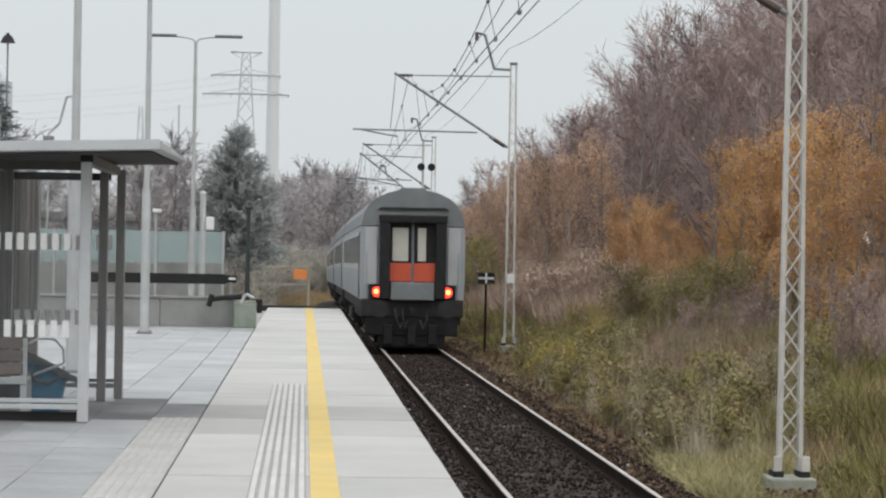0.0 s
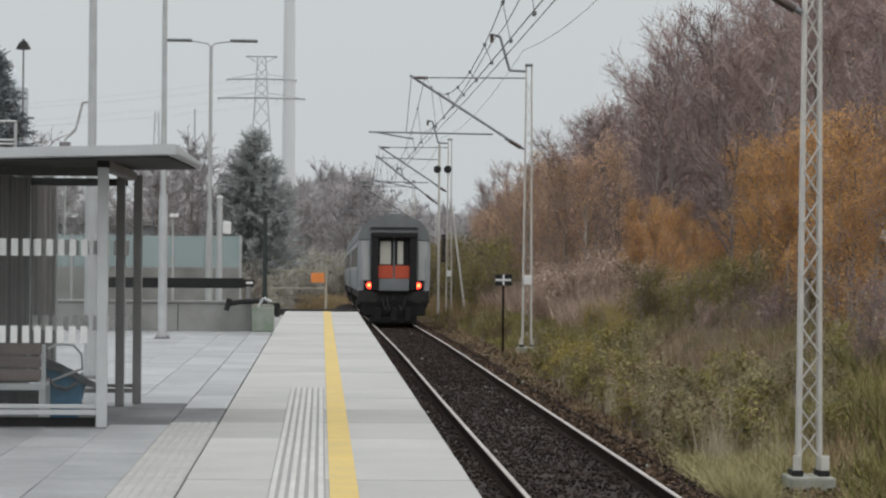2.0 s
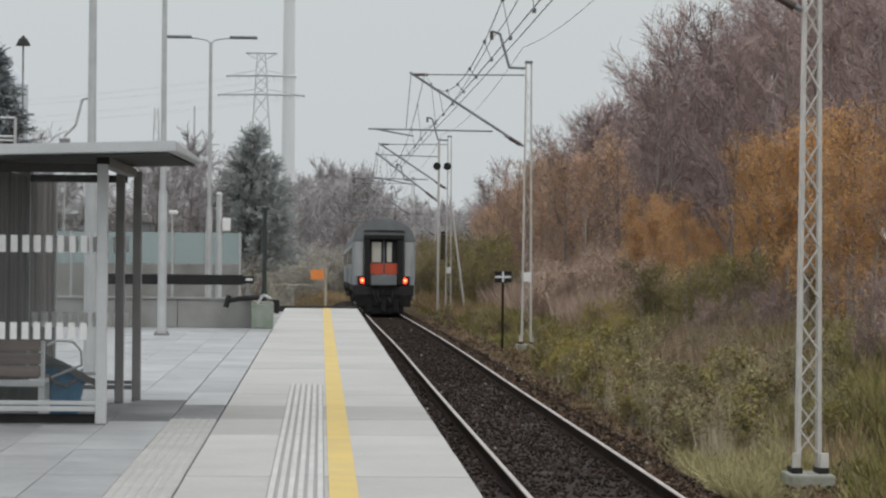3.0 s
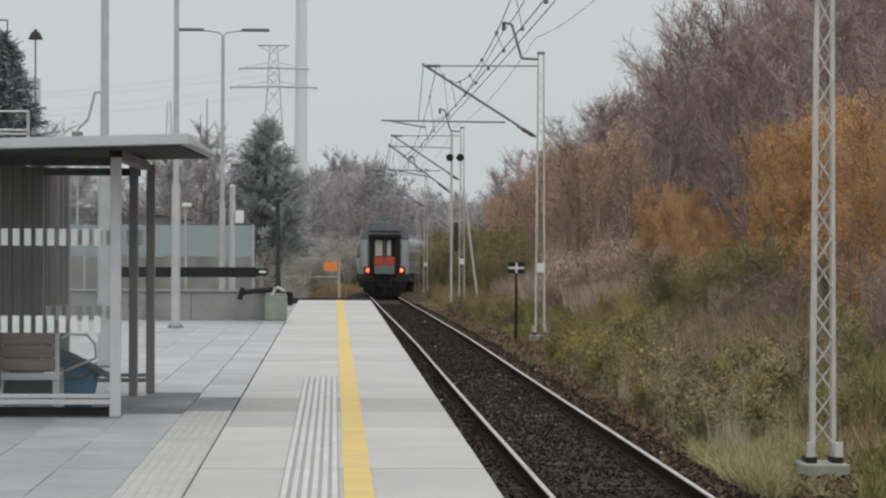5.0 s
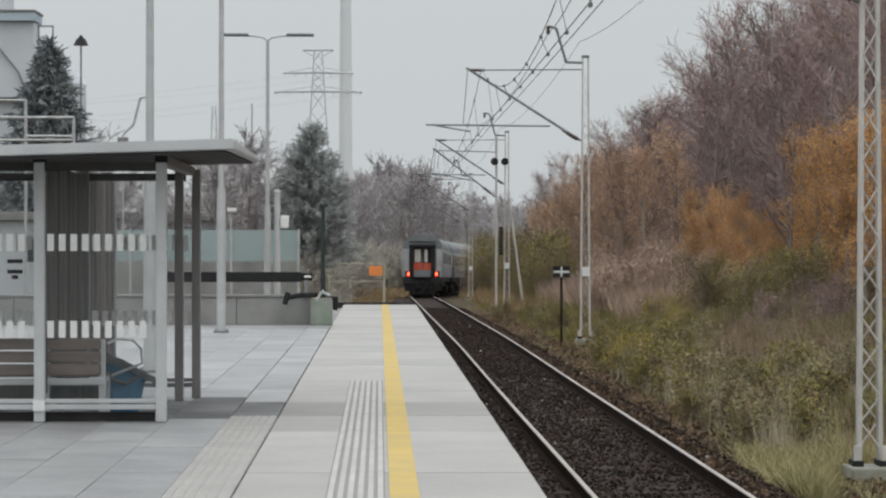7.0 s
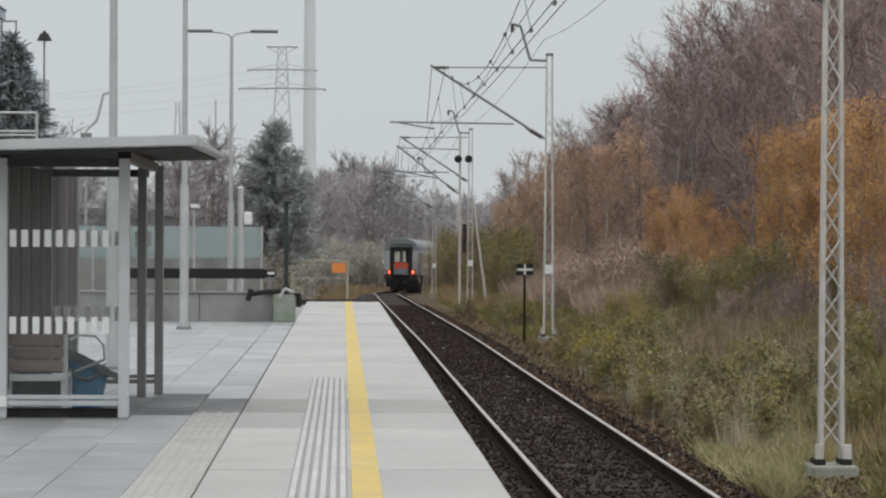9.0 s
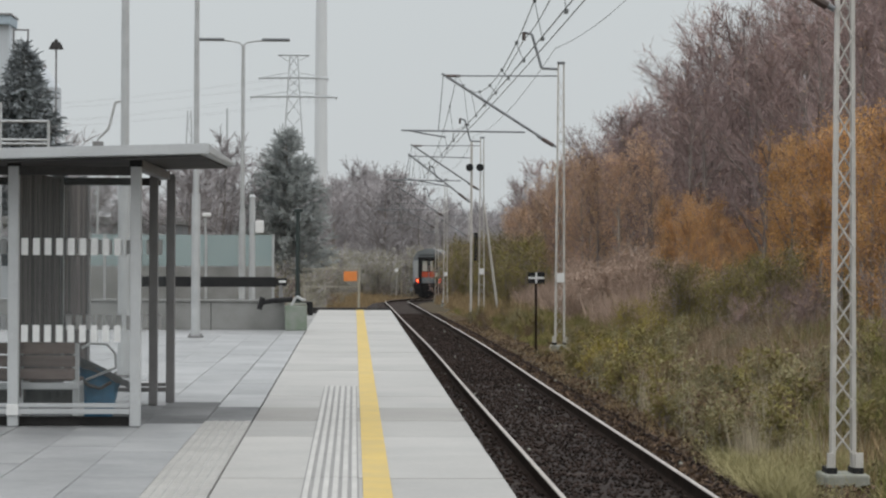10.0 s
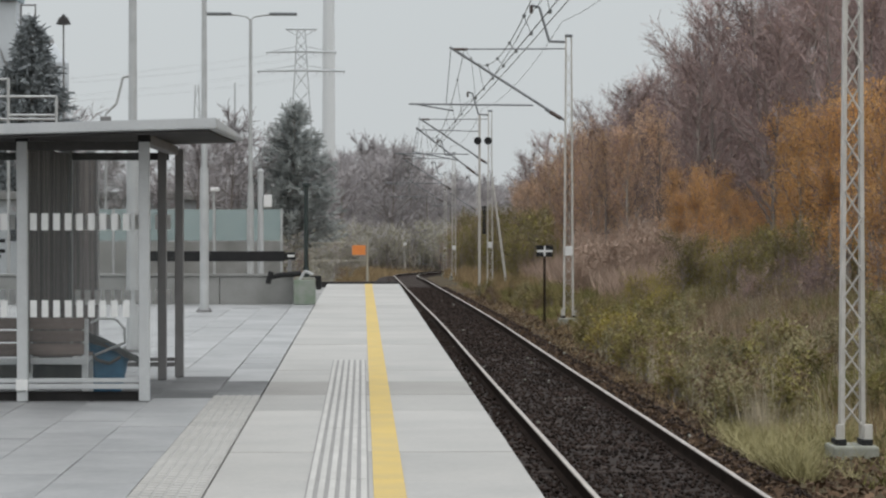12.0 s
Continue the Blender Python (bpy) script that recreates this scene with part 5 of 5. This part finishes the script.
def build_grass():
    def bank(rs):
        y = 22 + 110 * rs.rand() ** 1.6
        d = rs.uniform(1.6, 10.5)
        k = 0.7 + 0.8 * max(0, patchy(d, y, 0.35, 1.0) + 0.3)
        return y, d, k * (0.3 if d < 2.3 else 0.55 if d < 3.4 else 1)

    def olive(rs):
        while True:
            y, d, k = bank(rs)
            dry = 45 < y < 60 and d + 2.8 > 0.132 * y
            if patchy(d, y, 0.22, 5.0) > (0.3 if dry else -0.12) and d > 2.4:
                return y, d, k

    def near_tuft(rs):
        y = rs.uniform(25.5, 35.5)
        if rs.rand() < 0.25:
            return y, rs.uniform(1.9, 4.2), 0.5 + 0.4 * rs.rand()
        return y, max(1.75, y * rs.uniform(0.145, 0.2) - track_x(y)), 0.7 + 0.6 * rs.rand()

    def dry_patch(rs):
        y = rs.uniform(43, 61)
        return y, y * rs.uniform(0.130, 0.205) - track_x(y), 0.7 + 0.6 * rs.rand()

    def standing(rs):
        y = 31 + 38 * rs.rand()
        return y, max(2.2, y * rs.uniform(0.085, 0.205) - track_x(y)), 0.5 + 0.7 * rs.rand()

    def reeds(rs):
        y = rs.uniform(72, 116)
        return y, rs.uniform(4.8, 9.6), 0.7 + 0.5 * rs.rand()

    def left(rs):
        y = rs.uniform(70, 230)
        return y, -rs.uniform(2.7, 12), 0.6 + 0.7 * rs.rand()

    def far(rs):
        y = rs.uniform(100, 235)
        return y, rs.uniform(2.6, 6.5), 0.6 + 0.7 * rs.rand()

    blades("dry_grass", "tangled dry tan grass on the bank", "grass", GRASS_TAN, 7000, 9, bank, 0.5, 0.022, 1)
    blades("olive_weeds", "olive green weeds among the dry grass", "weeds", GRASS_OLIVE, 7500, 9, olive, 0.48, 0.032, 2, 0.5)
    blades("yellow_grass", "yellowish green grass tufts near a mast", "grass", GRASS_YELLOW, 2300, 11, near_tuft, 0.25, 0.012, 3, 0.75)
    blades("faded_grass", "faded pinkish tan grass patch on the bank", "grass", PINK_GRASS, 2600, 10, dry_patch, 0.5, 0.02, 8, 0.45)
    blades("dead_stalks", "bleached dead stalks standing among the weeds", "stalks", STALK, 2200, 5, standing, 0.7, 0.014, 11, 0.16)
    blades("reed_plumes", "pale pinkish reeds and dead stalks", "reeds", REED, 3000, 9, reeds, 1.1, 0.045, 4, 0.3)
    blades("scrub_grass", "dull brown grass beyond the platform end", "grass", GRASS_TAN, 4500, 8, left, 0.6, 0.05, 5)
    blades("verge_grass", "dull dry grass along the far verge", "grass", GRASS_TAN, 3000, 8, far, 0.6, 0.045, 6)
    # fallen leaves along the ballast shoulder
    rs = np.random.RandomState(9)
    n = 26000
    y = 18 + 90 * rs.rand(n) ** 1.6
    d = 1.0 + 2.9 * rs.rand(n) ** 1.4
    x = np.array([track_x(v) for v in y]) + d
    z = np.array([max(ground_z(a, b), track_z(b) - 0.17 - 0.6 * max(0, a - track_x(b) - 1.25)) for a, b in zip(x, y)]) + 0.02
    up = rs.normal(size=(n, 3)) * np.array([1, 1, 0.35])
    v, f = strips_mesh(np.stack([x, y, z], 1), up, rs.uniform(0.03, 0.09, n), rs.uniform(0.03, 0.07, n), rs)
    ob = fast_mesh("leaf_litter", v, f, LITTER)
    tagged(ob, "brown fallen leaves along the ballast edge", "leaves", kind="stuff")


# ---------------------------------------------------------------- far things


def build_pylon():
    y = 420.0
    k = y / 1.0
    x = -0.0242 * y
    gz = ground_z(x, y)
    root = thing("power_pylon", "grey lattice power pylon, coloured pale for haze", "pylon", (x, y, 0))
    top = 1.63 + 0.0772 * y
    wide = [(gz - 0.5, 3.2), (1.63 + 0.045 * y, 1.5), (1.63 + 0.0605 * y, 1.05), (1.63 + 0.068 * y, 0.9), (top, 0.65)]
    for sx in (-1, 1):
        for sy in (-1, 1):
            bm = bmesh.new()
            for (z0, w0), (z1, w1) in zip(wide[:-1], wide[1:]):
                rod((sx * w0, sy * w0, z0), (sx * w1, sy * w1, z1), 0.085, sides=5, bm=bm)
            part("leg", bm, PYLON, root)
    for (z0, w0), (z1, w1) in zip(wide[:-1], wide[1:]):
        n = 5 if z0 < 5 else 2
        for i in range(n):
            a, b = i / n, (i + 1) / n
            wa, wb = w0 + (w1 - w0) * a, w0 + (w1 - w0) * b
            za, zb = z0 + (z1 - z0) * a, z0 + (z1 - z0) * b
            for sy in (-1, 1):
                part("brace", rod((-wa, sy * wa, za), (wb, sy * wb, zb), 0.04, sides=4), PYLON, root)
                part("brace", rod((wa, sy * wa, za), (-wb, sy * wb, zb), 0.04, sides=4), PYLON, root)
    for e, half in ((0.0605, 7.3), (0.068, 5.85), (0.0772, 2.6)):
        z = 1.63 + e * y
        for s in (-1, 1):
            bm = rod((0, 0, z + (0.1 if e < 0.07 else 0)), (s * half, 0, z), 0.2, sides=5)
            rod((s * 0.9, 0, z + (0.95 if e < 0.07 else -1.0)), (s * half, 0, z), 0.07, sides=5, bm=bm)
            for q in (0.35, 0.65, 0.97):
                if e < 0.07:
                    rod((s * half * q, 0, z), (s * half * q, 0, z - 0.5), 0.07, sides=5, bm=bm)
            part("crossarm", bm, PYLON, root)
    lines = thing("power_line", "pale power line wires hung from the pylon", "power line")
    for e, half in ((0.0605, 7.1), (0.068, 5.7)):
        for s in (-1, 1):
            for q in (0.6, 0.97):
                z = 1.63 + e * y - 0.4
                line = [(x + s * half * q - 150 * i / 12, y + 60 * i / 12, z - 18 * (i / 12) * (1 - i / 12)) for i in range(13)]
                wires = wire_mesh(line, 0.013)
                part("wire", wires, PYLON, lines)


def build_far():
    y = 900.0
    root = thing("chimney", "very tall concrete chimney, coloured close to the sky for haze", "chimney", (-0.0133 * y, y, -8))
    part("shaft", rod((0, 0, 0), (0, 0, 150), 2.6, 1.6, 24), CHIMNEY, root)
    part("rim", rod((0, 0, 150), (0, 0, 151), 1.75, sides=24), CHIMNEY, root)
    # industrial building with silo on the far left
    y = 140.0
    b = thing("industrial_building", "pale grey industrial building with a roof railing", "building", (0, y, 0))
    part("wall", box(-36, -19.15, 0, 2.5, -2, 14.0, 0.05), SILO, b)
    roof = part("roof", box(-36.3, -19.05, -0.3, 2.7, 14.0, 14.5, 0.03), SHED, b, "blue-grey roof fascia")
    part("roof_edge", box(-36.4, -19.0, -0.36, 2.8, 14.503, 14.62, 0.02), BROWNPOST, roof, "dark roof edge")
    part("upper_storey", box(-36, -20.6, 0.3, 2.4, 14.63, 19.0, 0.05), SILO, b, "pale upper storey")
    part("ledge", box(-36.3, -19.4, -0.5, -0.08, 9.55, 9.75), UNDER, b, "dark ledge")
    for k in range(3):
        part("cladding_seam", box(-36, -19.3, -0.03, -0.004, 6.6 + 0.95 * k, 6.66 + 0.95 * k), BROWNPOST, b)
    part("downpipe", tube([(-21.9, -0.12, 13.6), (-21.4, -0.12, 12.9), (-20.0, -0.12, 11.2), (-19.5, -0.12, 9.9)], 0.05), BROWNPOST, b)
    for xx in (-18.9, -18.1):
        part("rail_post", rod((xx, 0, 12.4), (xx, 0, 13.75), 0.05, sides=6), BROWNPOST, b)
    part("top_rail", rod((-18.95, 0, 13.73), (-18.05, 0, 13.73), 0.05, sides=6), BROWNPOST, b)
    part("side_block", box(-19.15, -18.1, 0.4, 2.2, -2, 12.4, 0.1), SILO, b, "pale stair block")
    silo = thing("silo", "pale rounded steel silo beside the building", "silo", (-17.75, y + 1.6, -2))
    part("shell", rod((0, 0, 0), (0, 0, 12.6), 1.3, sides=32), SILO, silo)
    part("shoulder", rod((0, 0, 12.6), (0, 0, 13.7), 1.3, 0.55, sides=32), SILO, silo, "sloping silo top")
    part("vent", rod((0, 0, 13.7), (0, 0, 13.95), 0.5, 0.45, sides=20), BROWNPOST, silo)
    for z in (3.0, 5.5, 8.0, 10.5):
        part("hoop", rod((0, 0, z), (0, 0, z + 0.08), 1.32, sides=32), SILO, silo)
    lamp = thing("floodlight", "dark mushroom floodlight on a thin stalk", "lamp", (-16.55, y, -0.28))
    part("stalk", rod((0, 0, -2), (0, 0, 13.0), 0.07, 0.05, 8), BROWNPOST, lamp)
    part("hood", rod((0, 0, 12.95), (0, 0, 13.35), 0.42, 0.22, 14), UNDER, lamp, "dark hood")
    part("cap", rod((0, 0, 13.35), (0, 0, 13.5), 0.12, 0.08, 10), UNDER, lamp)
    # pipe gantry in front of the spruce
    y = 95.0
    g = thing("pipe_gantry", "pale steel gantry railing above the yard", "gantry", (0, y, 0))
    for xx in (-17.2, -13.3, -11.5):
        part("post", rod((xx, 0, -1.6), (xx, 0, 7.1 if xx < -13 else 6.4), 0.06, sides=8), GALV, g)
    for x0, x1, z in ((-17.2, -13.3, 7.05), (-17.2, -11.5, 6.4), (-13.3, -11.5, 5.7), (-17.2, -11.5, 5.55)):
        part("rail", rod((x0, 0, z), (x1, 0, z), 0.05, sides=8), GALV, g)
    h = thing("hook_pole", "bent grey pole with a small lamp", "lamp post", (-9.75, 96.0, -1.4))
    part("pole", tube([(0, 0, 0), (0, 0, 7.2), (0.4, 0, 7.6), (0.65, 0, 8.6), (0.9, 0, 8.65)], 0.05), GALV, h)
    part("box", box(-0.2, 0.2, -0.15, 0.15, 6.6, 7.1, 0.03), BROWNPOST, h)
    f = thing("yard_floodlight", "small white floodlight on a thin pole", "lamp", (-5.3, 90.0, -1.3))
    part("pole", rod((0, 0, 0), (0, 0, 4.1), 0.04, sides=8), GALV, f)
    part("head", box(-0.12, 0.2, -0.1, 0.1, 4.08, 4.22, 0.03), STRIPE, f, "white lamp head")
    m = thing("lattice_tower", "small pale lattice tower far behind", "tower", (-0.0655 * 240, 240, -3))
    for s in (-1, 1):
        part("leg", rod((s * 0.8, 0, 0), (s * 0.15, 0, 17.8), 0.07, sides=5), PYLON, m)
    lacing(m, PYLON, -0.8, 0.8, -0.15, 0.15, 0, 0.3, 17.6, 1.2, 0, 0.04)
    p = thing("far_pole", "thin pale pole in the distance", "pole", (-0.0505 * 200, 200, -3))
    part("pole", rod((0, 0, 0), (0, 0, 15.8), 0.1, 0.07, 8), PYLON, p)
    # pale sheds far beyond the bend and in the yard
    sh = thing("warehouse", "pale blue clad warehouse beyond the bend", "building", (0, 345, 0))
    part("wall", box(8.0, 24.0, 0, 20, -6, 3.0, 0.05), SHED, sh)
    part("roof", box(7.7, 24.3, -0.3, 20.3, 3.0, 3.4, 0.05), SILO, sh)
    yd = thing("yard_building", "low grey shed behind the glazed screen", "building", (0, 104, 0))
    part("wall", box(-22.0, -6.8, 0, 8, -2, 2.6, 0.04), SILO, yd)
    part("roof", box(-22.3, -6.5, -0.3, 8.3, 2.6, 2.95, 0.04), CONCRETE, yd, "dark flat roof")
    for k in range(5):
        part("window", box(-19.8 + 2.6 * k, -18.4 + 2.6 * k, -0.03, -0.004, 0.9, 1.9), DARK_PANE, yd)


build_pylon()
build_far()
build_plants()
build_grass()


def motions():
    """The train leaves along the track."""
    for ob, rows in MOVING:
        walk(ob, rows)


motions()
